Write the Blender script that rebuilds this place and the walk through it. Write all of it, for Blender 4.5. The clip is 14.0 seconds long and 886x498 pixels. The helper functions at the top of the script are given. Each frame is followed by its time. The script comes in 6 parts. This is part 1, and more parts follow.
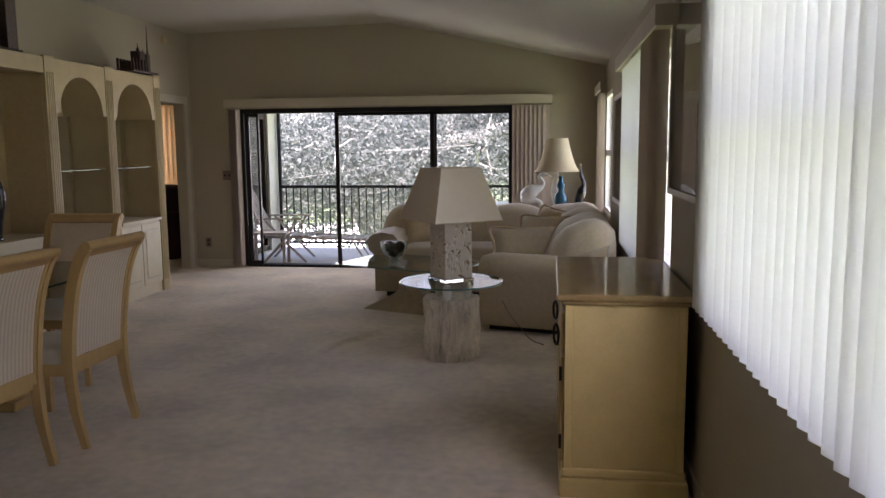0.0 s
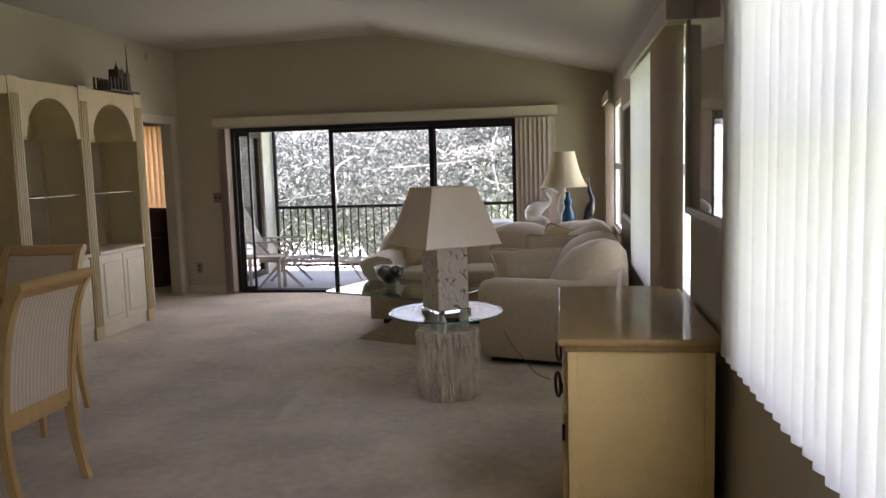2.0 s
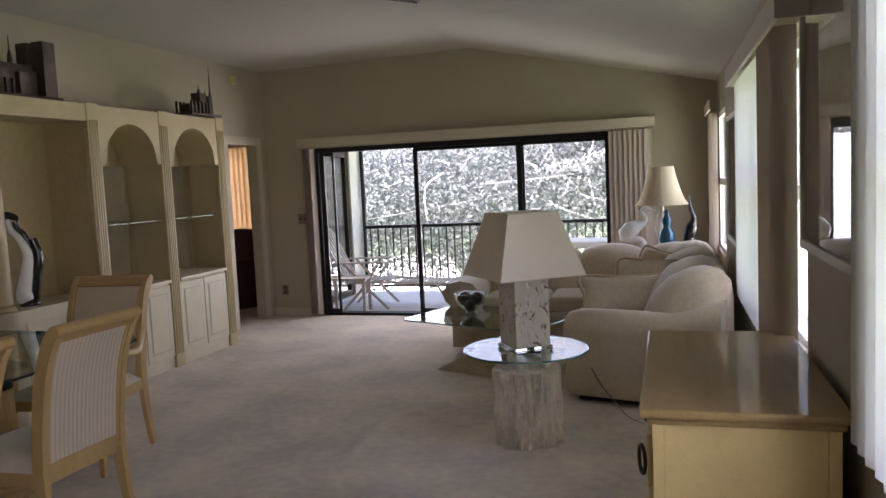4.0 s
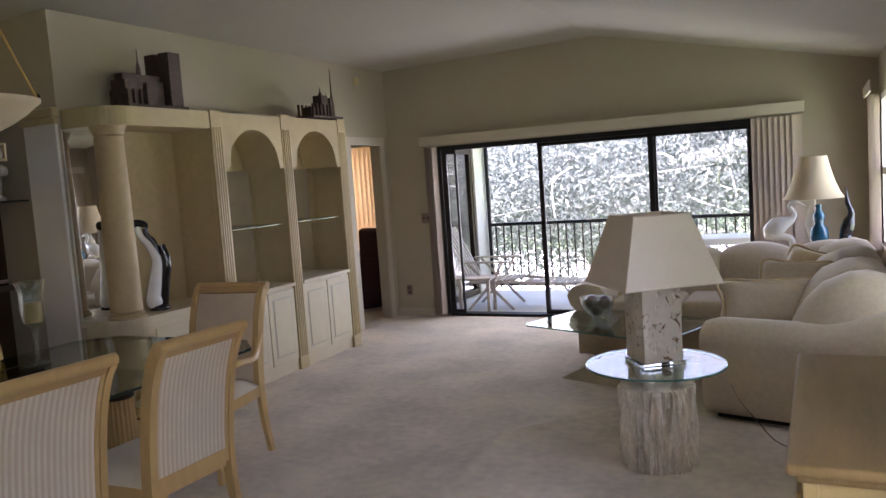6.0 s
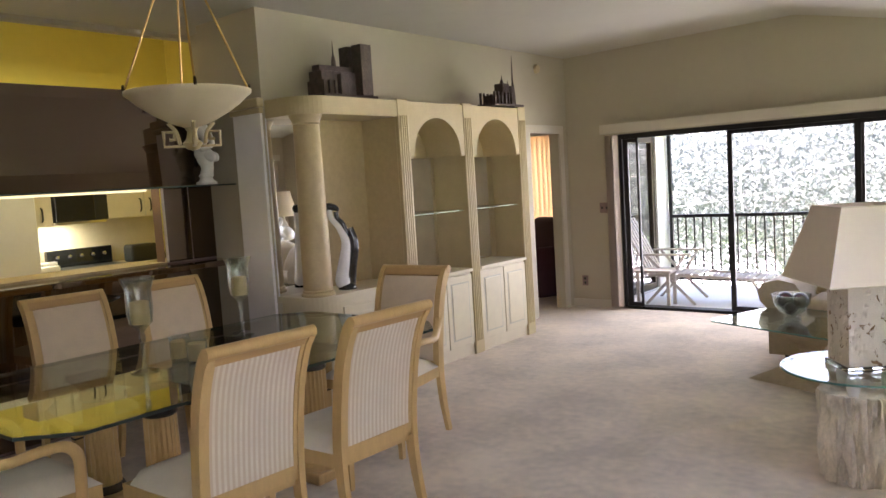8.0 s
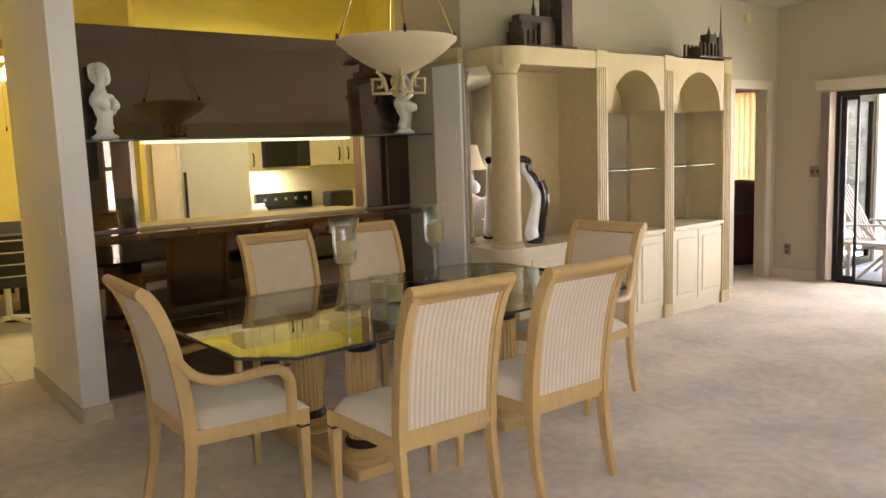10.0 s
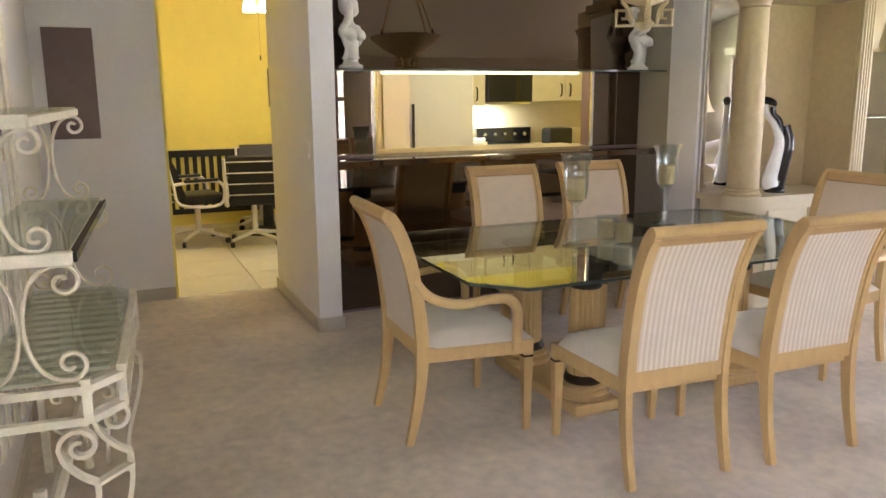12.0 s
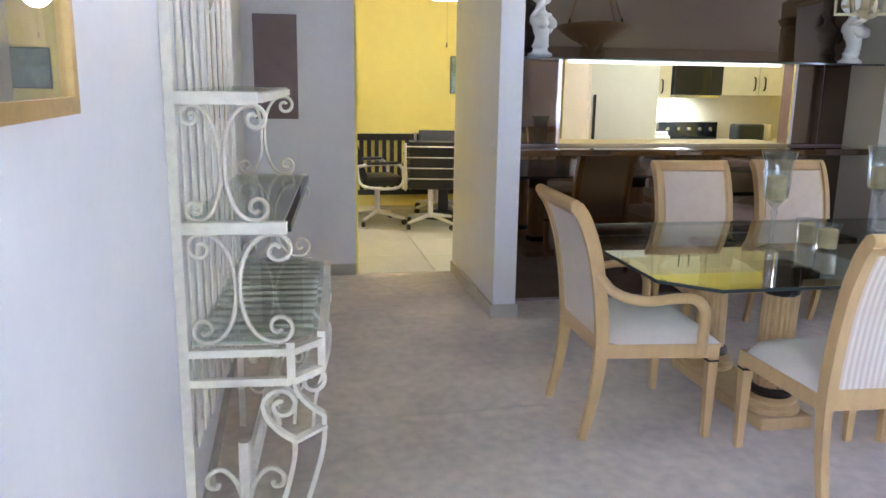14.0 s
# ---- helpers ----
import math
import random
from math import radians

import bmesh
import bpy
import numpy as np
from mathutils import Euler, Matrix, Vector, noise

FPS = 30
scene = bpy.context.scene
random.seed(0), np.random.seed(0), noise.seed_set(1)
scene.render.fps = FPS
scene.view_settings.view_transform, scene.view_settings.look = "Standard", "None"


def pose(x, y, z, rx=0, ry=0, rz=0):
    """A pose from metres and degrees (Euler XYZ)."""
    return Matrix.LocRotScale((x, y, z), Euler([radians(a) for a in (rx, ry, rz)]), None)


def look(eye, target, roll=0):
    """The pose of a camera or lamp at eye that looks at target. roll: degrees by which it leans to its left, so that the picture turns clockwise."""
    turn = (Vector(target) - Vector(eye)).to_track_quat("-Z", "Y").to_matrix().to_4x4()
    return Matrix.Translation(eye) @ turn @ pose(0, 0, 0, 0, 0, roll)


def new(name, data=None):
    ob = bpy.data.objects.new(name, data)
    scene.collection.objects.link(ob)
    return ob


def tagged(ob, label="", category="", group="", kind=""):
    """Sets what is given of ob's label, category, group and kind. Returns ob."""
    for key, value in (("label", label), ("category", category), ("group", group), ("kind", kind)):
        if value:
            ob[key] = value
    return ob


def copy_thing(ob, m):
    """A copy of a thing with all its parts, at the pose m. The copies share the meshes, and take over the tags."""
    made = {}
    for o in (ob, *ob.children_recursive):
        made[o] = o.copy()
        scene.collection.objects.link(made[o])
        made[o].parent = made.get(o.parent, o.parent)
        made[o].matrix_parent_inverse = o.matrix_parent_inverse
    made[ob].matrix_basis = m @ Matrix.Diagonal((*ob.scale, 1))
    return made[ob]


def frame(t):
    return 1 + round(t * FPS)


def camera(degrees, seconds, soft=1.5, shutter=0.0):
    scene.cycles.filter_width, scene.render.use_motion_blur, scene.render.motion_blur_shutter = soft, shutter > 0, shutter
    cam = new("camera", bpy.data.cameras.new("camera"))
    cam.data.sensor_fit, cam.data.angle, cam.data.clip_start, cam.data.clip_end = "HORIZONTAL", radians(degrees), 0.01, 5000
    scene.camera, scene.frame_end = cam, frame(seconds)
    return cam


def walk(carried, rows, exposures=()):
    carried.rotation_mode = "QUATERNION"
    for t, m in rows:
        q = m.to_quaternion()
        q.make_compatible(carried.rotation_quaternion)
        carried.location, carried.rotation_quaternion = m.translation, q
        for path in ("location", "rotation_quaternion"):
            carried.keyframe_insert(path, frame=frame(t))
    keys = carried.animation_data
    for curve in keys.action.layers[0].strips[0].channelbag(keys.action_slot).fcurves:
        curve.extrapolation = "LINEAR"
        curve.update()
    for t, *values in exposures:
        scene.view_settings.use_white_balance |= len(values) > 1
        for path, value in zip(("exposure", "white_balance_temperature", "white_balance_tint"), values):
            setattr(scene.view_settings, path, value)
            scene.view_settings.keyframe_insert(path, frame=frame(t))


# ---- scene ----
cam = camera(59.3, 14.0, soft=1.5)
PATH = [
    (0, (-0.039, 0.393, 1.482), (-0.312, 2.358, 1.225), -0.5),
    (0.5, (-0.103, 0.522, 1.478), (-0.41, 2.485, 1.243), -1.4),
    (1, (-0.101, 0.643, 1.471), (-0.294, 2.615, 1.199), -1.1),
    (1.5, (-0.042, 0.76, 1.491), (-0.209, 2.739, 1.251), -0.4),
    (2, (0.015, 0.922, 1.494), (-0.29, 2.886, 1.276), -1.7),
    (2.5, (0.017, 1.081, 1.492), (-0.319, 3.042, 1.287), -1.9),
    (2.7, (0.001, 1.168, 1.5), (-0.357, 3.127, 1.318), -2.0),
    (4.8, (0.117, 1.483, 1.565), (-0.496, 3.379, 1.392), -2.7),
    (5, (0.102, 1.549, 1.535), (-0.503, 3.449, 1.377), -2.7),
    (5.5, (0.038, 1.633, 1.546), (-0.656, 3.503, 1.409), -4.3),
    (6, (0.077, 1.651, 1.602), (-0.796, 3.442, 1.425), -4.0),
    (6.5, (0.066, 1.649, 1.558), (-0.941, 3.365, 1.346), -4.4),
    (7, (0.103, 1.679, 1.572), (-1.008, 3.328, 1.355), -4.4),
    (7.2, (0.09, 1.657, 1.597), (-1.04, 3.296, 1.404), -4.1),
    (9.3, (-0.025, 1.599, 1.547), (-1.461, 2.972, 1.316), -2.4),
    (9.5, (-0.033, 1.593, 1.555), (-1.492, 2.94, 1.313), -2.1),
    (10, (-0.064, 1.564, 1.544), (-1.62, 2.793, 1.288), -2.0),
    (10.5, (-0.076, 1.545, 1.541), (-1.676, 2.712, 1.258), -1.3),
    (11, (-0.099, 1.506, 1.535), (-1.766, 2.571, 1.239), -1.1),
    (11.5, (-0.117, 1.492, 1.524), (-1.856, 2.423, 1.194), -0.8),
    (12, (-0.139, 1.446, 1.522), (-1.94, 2.222, 1.125), -0.4),
    (12.5, (-0.164, 1.423, 1.512), (-2.021, 2.038, 1.097), -0.3),
    (13, (-0.17, 1.391, 1.515), (-2.065, 1.876, 1.097), 0.6),
    (13.5, (-0.175, 1.365, 1.511), (-2.093, 1.743, 1.088), 0.5),
    (14, (-0.176, 1.355, 1.509), (-2.093, 1.736, 1.087), 0.9),
]
EXPOSURES = [(0, 2.5, 6450, 27), (2.5, 2.8, 6500, 27), (5, 2.9, 6050, 28), (6.5, 3.3, 6100, 28), (9.5, 4.28, 6850, 26), (11, 4.42, 7150, 26), (12.5, 4.72, 5650, 28), (14, 4.86, 5000, 28)]
walk(cam, [(t, look(eye, target, roll)) for t, eye, target, roll in PATH], EXPOSURES)

# ---- world and lights ----
world = bpy.data.worlds.new("sky")
scene.world = world
world.use_nodes = True
sky = world.node_tree.nodes.new("ShaderNodeTexSky")
sky.sky_type, sky.sun_disc, sky.sun_elevation, sky.sun_rotation = "NISHITA", False, radians(67), radians(190)
sky.dust_density, sky.air_density = 4.0, 1.0
world.node_tree.links.new(sky.outputs[0], world.node_tree.nodes["Background"].inputs[0])
world.node_tree.nodes["Background"].inputs[1].default_value = 0.15


def lamp(name, kind, m, power, color=(1, 1, 1), shape="SQUARE", size=0.1, size_y=0.1, angle=0.1, shadow_soft_size=0.05):
    d = bpy.data.lights.new(name, kind)
    d.energy, d.color = power, color
    if kind == "AREA":
        d.shape, d.size, d.size_y = shape, size, size_y
    elif kind == "SUN":
        d.angle = angle
    else:
        d.shadow_soft_size = shadow_soft_size
    ob = new(name, d)
    ob.matrix_world = m
    return ob


DAY = (0.93, 0.962, 1.0)
WARM = (1.0, 0.86, 0.56)
lamp("sun", "SUN", look((-1, -5, 12), (0, 0, 0)), 5.0, (1, 0.97, 0.92), angle=radians(12))
# sky light in the window openings
lamp("sky_window_near", "AREA", look((0.95, 1.8, 1.6), (-4, 1.8, 1.0)), 7.5, DAY, shape="RECTANGLE", size=2.9, size_y=1.5)
lamp("sky_window_mid", "AREA", look((0.95, 5.6, 1.4), (-4, 5.6, 0.8)), 1.8, DAY, shape="RECTANGLE", size=2.0, size_y=1.3)
lamp("sky_window_far", "AREA", look((0.95, 9.1, 1.4), (-4, 9.1, 1.0)), 1.5, DAY, shape="RECTANGLE", size=0.8, size_y=1.2)
lamp("sky_slider", "AREA", look((-2.2, 10.1, 1.2), (-2.2, 5.0, 0.1)), 5.2, DAY, shape="RECTANGLE", size=3.3, size_y=1.3)
lamp("sky_bedroom", "AREA", look((-6.25, 11.9, 1.4), (-6.25, 8.0, 1.2)), 5, DAY, shape="RECTANGLE", size=1.2, size_y=1.4)
lamp("pass_tube", "AREA", look((-5.35, 4.1, 1.66), (-5.35, 4.1, 0)), 0.4, (1, 0.83, 0.42), shape="RECTANGLE", size=0.1, size_y=1.5)
lamp("hood_lamp", "AREA", look((-8.2, 5.5, 1.36), (-8.3, 5.5, 0)), 0.85, (0.92, 1.0, 0.70), shape="RECTANGLE", size=0.3, size_y=0.2)
lamp("kitchen_ceiling_lamp", "AREA", look((-7.0, 5.3, 3.1), (-7.0, 5.3, 0)), 2.0, (0.93, 0.93, 0.50), shape="DISK", size=0.5)


# ---- materials ----
def material(name, color, rough=0.6, metal=0.0, scale=8.0, vary=0.08, bump=0.0, bump_scale=0.0, spread=None, sheen=0.0, trans=0.0, ior=1.45,
             stretch=(1, 1, 1), fine=0.0, coat=0.0, each=0.0, sharp=0.18):
    """Base colour with slow and fine noise, optional grain direction, relief and difference from piece to piece."""
    m = bpy.data.materials.new(name)
    m.use_nodes = True
    nt = m.node_tree
    n, l = nt.nodes, nt.links
    b = n["Principled BSDF"]
    b.inputs["Roughness"].default_value, b.inputs["Metallic"].default_value = rough, metal
    b.inputs["Transmission Weight"].default_value, b.inputs["IOR"].default_value = trans, ior
    b.inputs["Sheen Weight"].default_value, b.inputs["Coat Weight"].default_value = sheen, coat
    co = n.new("ShaderNodeTexCoord")
    mp = n.new("ShaderNodeMapping")
    mp.inputs["Scale"].default_value = stretch
    l.new(co.outputs["Object"], mp.inputs["Vector"])
    big = n.new("ShaderNodeTexNoise")
    big.inputs["Scale"].default_value, big.inputs["Detail"].default_value = scale, 5
    l.new(mp.outputs[0], big.inputs["Vector"])
    small = n.new("ShaderNodeTexNoise")
    small.inputs["Scale"].default_value, small.inputs["Detail"].default_value = scale * 9, 3
    l.new(mp.outputs[0], small.inputs["Vector"])
    mix = n.new("ShaderNodeMix")
    mix.data_type = "FLOAT"
    mix.inputs[0].default_value = 0.35
    l.new(big.outputs[0], mix.inputs[2])
    l.new(small.outputs[0], mix.inputs[3])
    ramp = n.new("ShaderNodeValToRGB")
    ramp.color_ramp.elements[0].position, ramp.color_ramp.elements[1].position = 0.5 - sharp, 0.5 + sharp
    low = [max(0, c * (1 - vary)) for c in color]
    high = spread or [min(1, c * (1 + vary)) for c in color]
    ramp.color_ramp.elements[0].color, ramp.color_ramp.elements[1].color = (*low, 1), (*high, 1)
    l.new(mix.outputs[0], ramp.inputs[0])
    out = ramp.outputs[0]
    if each:
        info = n.new("ShaderNodeObjectInfo")
        hue = n.new("ShaderNodeHueSaturation")
        fit = n.new("ShaderNodeMapRange")
        fit.inputs[3].default_value, fit.inputs[4].default_value = 1 - each, 1 + each
        l.new(info.outputs["Random"], fit.inputs[0])
        l.new(fit.outputs[0], hue.inputs["Value"])
        l.new(out, hue.inputs["Color"])
        out = hue.outputs[0]
    l.new(out, b.inputs["Base Color"])
    if bump:
        bn = n.new("ShaderNodeTexNoise")
        bn.inputs["Scale"].default_value, bn.inputs["Detail"].default_value = bump_scale or scale * 12, 6
        l.new(mp.outputs[0], bn.inputs["Vector"])
        bu = n.new("ShaderNodeBump")
        bu.inputs["Strength"].default_value, bu.inputs["Distance"].default_value = bump, 0.01
        l.new(bn.outputs[0], bu.inputs["Height"])
        l.new(bu.outputs[0], b.inputs["Normal"])
    return m


def striped(name, a, c, period, axis=0, rough=0.85):
    """Woven fabric with soft upright stripes."""
    m = material(name, a, rough, sheen=0.2, bump=0.15, bump_scale=400)
    nt = m.node_tree
    n, l = nt.nodes, nt.links
    b = n["Principled BSDF"]
    old = b.inputs["Base Color"].links[0].from_socket
    co = n.new("ShaderNodeTexCoord")
    sep = n.new("ShaderNodeSeparateXYZ")
    l.new(co.outputs["Object"], sep.inputs[0])
    mul = n.new("ShaderNodeMath")
    mul.operation = "MULTIPLY"
    mul.inputs[1].default_value = 2 * math.pi / period
    l.new(sep.outputs[axis], mul.inputs[0])
    sn = n.new("ShaderNodeMath")
    sn.operation = "SINE"
    l.new(mul.outputs[0], sn.inputs[0])
    mr = n.new("ShaderNodeMapRange")
    mr.inputs[1].default_value, mr.inputs[2].default_value = -0.35, 0.35
    l.new(sn.outputs[0], mr.inputs[0])
    mix = n.new("ShaderNodeMix")
    mix.data_type = "RGBA"
    l.new(mr.outputs[0], mix.inputs[0])
    l.new(old, mix.inputs[6])
    mix.inputs[7].default_value = (*c, 1)
    l.new(mix.outputs[2], b.inputs["Base Color"])
    return m


def translucent(name, color, share=0.5, rough=0.7):
    m = material(name, color, rough, scale=3, vary=0.03)
    n, l = m.node_tree.nodes, m.node_tree.links
    tr = n.new("ShaderNodeBsdfTranslucent")
    tr.inputs[0].default_value = (*color, 1)
    mx = n.new("ShaderNodeMixShader")
    mx.inputs[0].default_value = share
    l.new(n["Principled BSDF"].outputs[0], mx.inputs[1])
    l.new(tr.outputs[0], mx.inputs[2])
    l.new(mx.outputs[0], n["Material Output"].inputs[0])
    return m


def clear(name, color=(1, 1, 1), rough=0.0, ior=1.45):
    m = bpy.data.materials.new(name)
    m.use_nodes = True
    b = m.node_tree.nodes["Principled BSDF"]
    b.inputs["Base Color"].default_value = (*color, 1)
    b.inputs["Roughness"].default_value, b.inputs["Transmission Weight"].default_value, b.inputs["IOR"].default_value = rough, 1.0, ior
    return m


def pane_glass(name, tint=(1, 1, 1), gloss=0.04, edge_on=0.9):
    """Thin window glass: see-through with a faint gloss."""
    m = bpy.data.materials.new(name)
    m.use_nodes = True
    n, l = m.node_tree.nodes, m.node_tree.links
    tr, gl, fr, mx, pw, mr = (n.new("ShaderNode" + k) for k in ("BsdfTransparent", "BsdfGlossy", "LayerWeight", "MixShader", "Math", "MapRange"))
    tr.inputs[0].default_value = (*tint, 1)
    gl.inputs["Roughness"].default_value = 0.01
    fr.inputs[0].default_value = 0.5
    pw.operation = "POWER"
    pw.inputs[1].default_value = 3.5
    mr.inputs[3].default_value, mr.inputs[4].default_value = gloss, edge_on
    l.new(fr.outputs["Facing"], pw.inputs[0])
    l.new(pw.outputs[0], mr.inputs[0])
    l.new(mr.outputs[0], mx.inputs[0])
    l.new(tr.outputs[0], mx.inputs[1])
    l.new(gl.outputs[0], mx.inputs[2])
    l.new(mx.outputs[0], n["Material Output"].inputs[0])
    return m


def glowing(name, color, strength):
    m = material(name, color, 0.5)
    b = m.node_tree.nodes["Principled BSDF"]
    b.inputs["Emission Color"].default_value, b.inputs["Emission Strength"].default_value = (*color, 1), strength
    return m


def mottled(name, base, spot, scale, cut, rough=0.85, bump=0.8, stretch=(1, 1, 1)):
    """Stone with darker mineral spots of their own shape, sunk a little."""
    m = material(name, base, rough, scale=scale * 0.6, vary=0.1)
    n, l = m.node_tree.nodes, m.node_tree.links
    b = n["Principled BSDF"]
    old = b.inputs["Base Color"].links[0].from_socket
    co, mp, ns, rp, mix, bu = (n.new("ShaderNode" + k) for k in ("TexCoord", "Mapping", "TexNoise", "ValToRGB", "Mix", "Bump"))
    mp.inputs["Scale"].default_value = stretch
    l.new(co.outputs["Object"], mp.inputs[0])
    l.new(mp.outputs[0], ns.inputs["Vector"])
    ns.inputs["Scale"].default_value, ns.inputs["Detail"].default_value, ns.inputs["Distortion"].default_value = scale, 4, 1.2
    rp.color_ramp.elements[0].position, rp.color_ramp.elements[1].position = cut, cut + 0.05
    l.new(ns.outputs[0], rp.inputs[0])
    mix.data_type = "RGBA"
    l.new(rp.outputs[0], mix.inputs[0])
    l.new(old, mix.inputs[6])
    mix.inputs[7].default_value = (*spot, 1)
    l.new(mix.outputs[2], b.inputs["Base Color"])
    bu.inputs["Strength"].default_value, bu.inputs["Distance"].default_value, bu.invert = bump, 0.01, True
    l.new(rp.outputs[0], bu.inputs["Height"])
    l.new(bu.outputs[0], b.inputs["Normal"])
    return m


CARPET = material("carpet", (0.69, 0.575, 0.44), 0.95, scale=1.7, vary=0.20, sharp=0.13, bump=0.7, bump_scale=260, sheen=0.25)
PAINT = material("wall_paint", (0.42, 0.366, 0.267), 0.8, scale=1.2, vary=0.025, bump=0.08, bump_scale=150)
WHITE_PAINT = material("white_trim_paint", (0.80, 0.765, 0.735), 0.5, scale=3, vary=0.03)
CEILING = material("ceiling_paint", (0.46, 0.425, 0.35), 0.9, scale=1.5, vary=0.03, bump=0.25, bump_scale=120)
YELLOW = material("yellow_wall_paint", (0.86, 0.73, 0.17), 0.75, scale=1.0, vary=0.04, bump=0.06, bump_scale=150)
TILE = material("glazed_floor_tile", (0.72, 0.68, 0.58), 0.25, scale=5, vary=0.05, each=0.05)
GROUT = material("tile_grout", (0.42, 0.38, 0.31), 0.9, scale=20)
OAK = material("pale_oak", (0.57, 0.375, 0.155), 0.38, scale=5, vary=0.09, stretch=(6, 6, 1), bump=0.05, bump_scale=60)
OAK_DARK = material("honey_oak_edge", (0.50, 0.31, 0.13), 0.5, scale=5, vary=0.10, stretch=(1, 6, 6))
FABRIC = material("cream_seat_fabric", (0.74, 0.65, 0.51), 0.9, scale=14, vary=0.05, sheen=0.3, bump=0.2, bump_scale=300)
STRIPE = striped("striped_back_fabric", (0.72, 0.63, 0.51), (0.62, 0.50, 0.37), 0.024)
PAD = material("tan_chair_fabric", (0.64, 0.51, 0.36), 0.85, scale=14, vary=0.06, sheen=0.3, bump=0.15, bump_scale=300)
CREAM = material("cream_lacquer", (0.50, 0.40, 0.215), 0.4, scale=7, vary=0.07)
CREAM_STONE = material("sponged_cream_paint", (0.50, 0.385, 0.21), 0.5, scale=22, vary=0.08, bump=0.08, bump_scale=70)
CREAM_WHITE = material("pale_cabinet_paint", (0.64, 0.555, 0.39), 0.45, scale=9, vary=0.05)
GROOVE = material("grey_glaze_in_grooves", (0.50, 0.46, 0.36), 0.6)
BLACK_METAL = material("black_aluminium", (0.012, 0.011, 0.01), 0.4, metal=0.3)
BRONZE = material("dark_bronze_metal", (0.05, 0.035, 0.02), 0.4, metal=0.7)
MIRROR = bpy.data.materials.new("mirror")
MIRROR.use_nodes = True
for key, value in (("Base Color", (0.86, 0.86, 0.84, 1)), ("Metallic", 1.0), ("Roughness", 0.01)):
    MIRROR.node_tree.nodes["Principled BSDF"].inputs[key].default_value = value
SMOKED = bpy.data.materials.new("smoked_bronze_mirror")
SMOKED.use_nodes = True
for key, value in (("Base Color", (0.20, 0.155, 0.12, 1)), ("Metallic", 1.0), ("Roughness", 0.015)):
    SMOKED.node_tree.nodes["Principled BSDF"].inputs[key].default_value = value
PANE = pane_glass("window_glass")
GLASS = pane_glass("clear_glass", (0.90, 0.93, 0.91), 0.16)
VALANCE = material("cream_valance", (0.52, 0.465, 0.365), 0.6, scale=3, vary=0.04)
GLASS_TOP = pane_glass("green_tinted_glass", (0.76, 0.84, 0.78), 0.10, 0.9)
GLASS_ROUND = pane_glass("clear_table_glass", (0.86, 0.92, 0.89), 0.06, 0.32)
RACK_GLASS = pane_glass("pale_green_shelf_glass", (0.90, 0.94, 0.91), 0.06, 0.40)
GLASS_EDGE = material("green_glass_edge", (0.10, 0.22, 0.18), 0.1, vary=0.1, coat=0.5)
BLIND = translucent("vinyl_blind", (0.86, 0.86, 0.84), 0.55)
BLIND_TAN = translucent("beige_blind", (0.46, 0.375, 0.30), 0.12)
SHADE_TAN = translucent("linen_shade", (0.86, 0.74, 0.62), 0.05)
SHADE_CREAM = translucent("cream_shade", (0.80, 0.69, 0.48), 0.3)
UPHOLSTERY = material("champagne_damask", (0.52, 0.425, 0.285), 0.75, scale=30, vary=0.10, sheen=0.5, bump=0.15, bump_scale=120)
PILLOW = material("gold_cushion_silk", (0.58, 0.44, 0.24), 0.6, scale=20, vary=0.12, sheen=0.5)
DRESSER = material("honey_cream_paint", (0.62, 0.45, 0.19), 0.45, scale=9, vary=0.08, bump=0.04, bump_scale=70)
DRESSER_TOP = material("polished_honey_oak", (0.32, 0.205, 0.075), 0.55, scale=4, vary=0.14, stretch=(7, 1, 1), coat=0.3)
STONE = material("pitted_coral_stone", (0.80, 0.71, 0.58), 0.9, scale=10, vary=0.25, bump=0.9, bump_scale=30, stretch=(1, 1, 0.5))
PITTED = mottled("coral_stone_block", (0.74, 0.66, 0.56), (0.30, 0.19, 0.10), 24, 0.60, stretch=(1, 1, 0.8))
CORAL_TAN = material("tan_tessellated_stone", (0.48, 0.38, 0.25), 0.7, scale=16, vary=0.15, bump=0.3, bump_scale=60)
BARK = material("pale_bark", (0.36, 0.35, 0.33), 0.95, scale=6, vary=0.2, bump=0.6, bump_scale=30)
GRASS = material("lawn", (0.17, 0.24, 0.10), 0.95, scale=0.6, vary=0.3)
BLACK = material("black_glaze", (0.012, 0.012, 0.013), 0.12, coat=0.5)
WHITE_GLAZE = material("white_glaze", (0.80, 0.79, 0.76), 0.15, coat=0.4)
PLASTER = material("white_plaster", (0.76, 0.73, 0.66), 0.8, scale=20, vary=0.06, bump=0.2, bump_scale=60)
IRON = material("cream_painted_iron", (0.80, 0.73, 0.58), 0.5, scale=25, vary=0.10, bump=0.1, bump_scale=80)
LEATHER = material("black_leather", (0.015, 0.014, 0.016), 0.45, scale=20, vary=0.2, bump=0.2, bump_scale=150)
PEWTER = material("dark_pewter", (0.09, 0.065, 0.05), 0.5, metal=0.5, scale=25, vary=0.35, bump=0.5, bump_scale=90)
BLUE = material("blue_glass_glaze", (0.012, 0.10, 0.19), 0.15, coat=0.6)
WAX = material("layered_candle_wax", (0.84, 0.62, 0.32), 0.6, scale=20, vary=0.2)
CONCRETE = material("porch_concrete", (0.82, 0.80, 0.77), 0.7, scale=2, vary=0.06, bump=0.1)
STUCCO = material("stucco", (0.68, 0.64, 0.58), 0.9, scale=4, vary=0.05, bump=0.4, bump_scale=60)
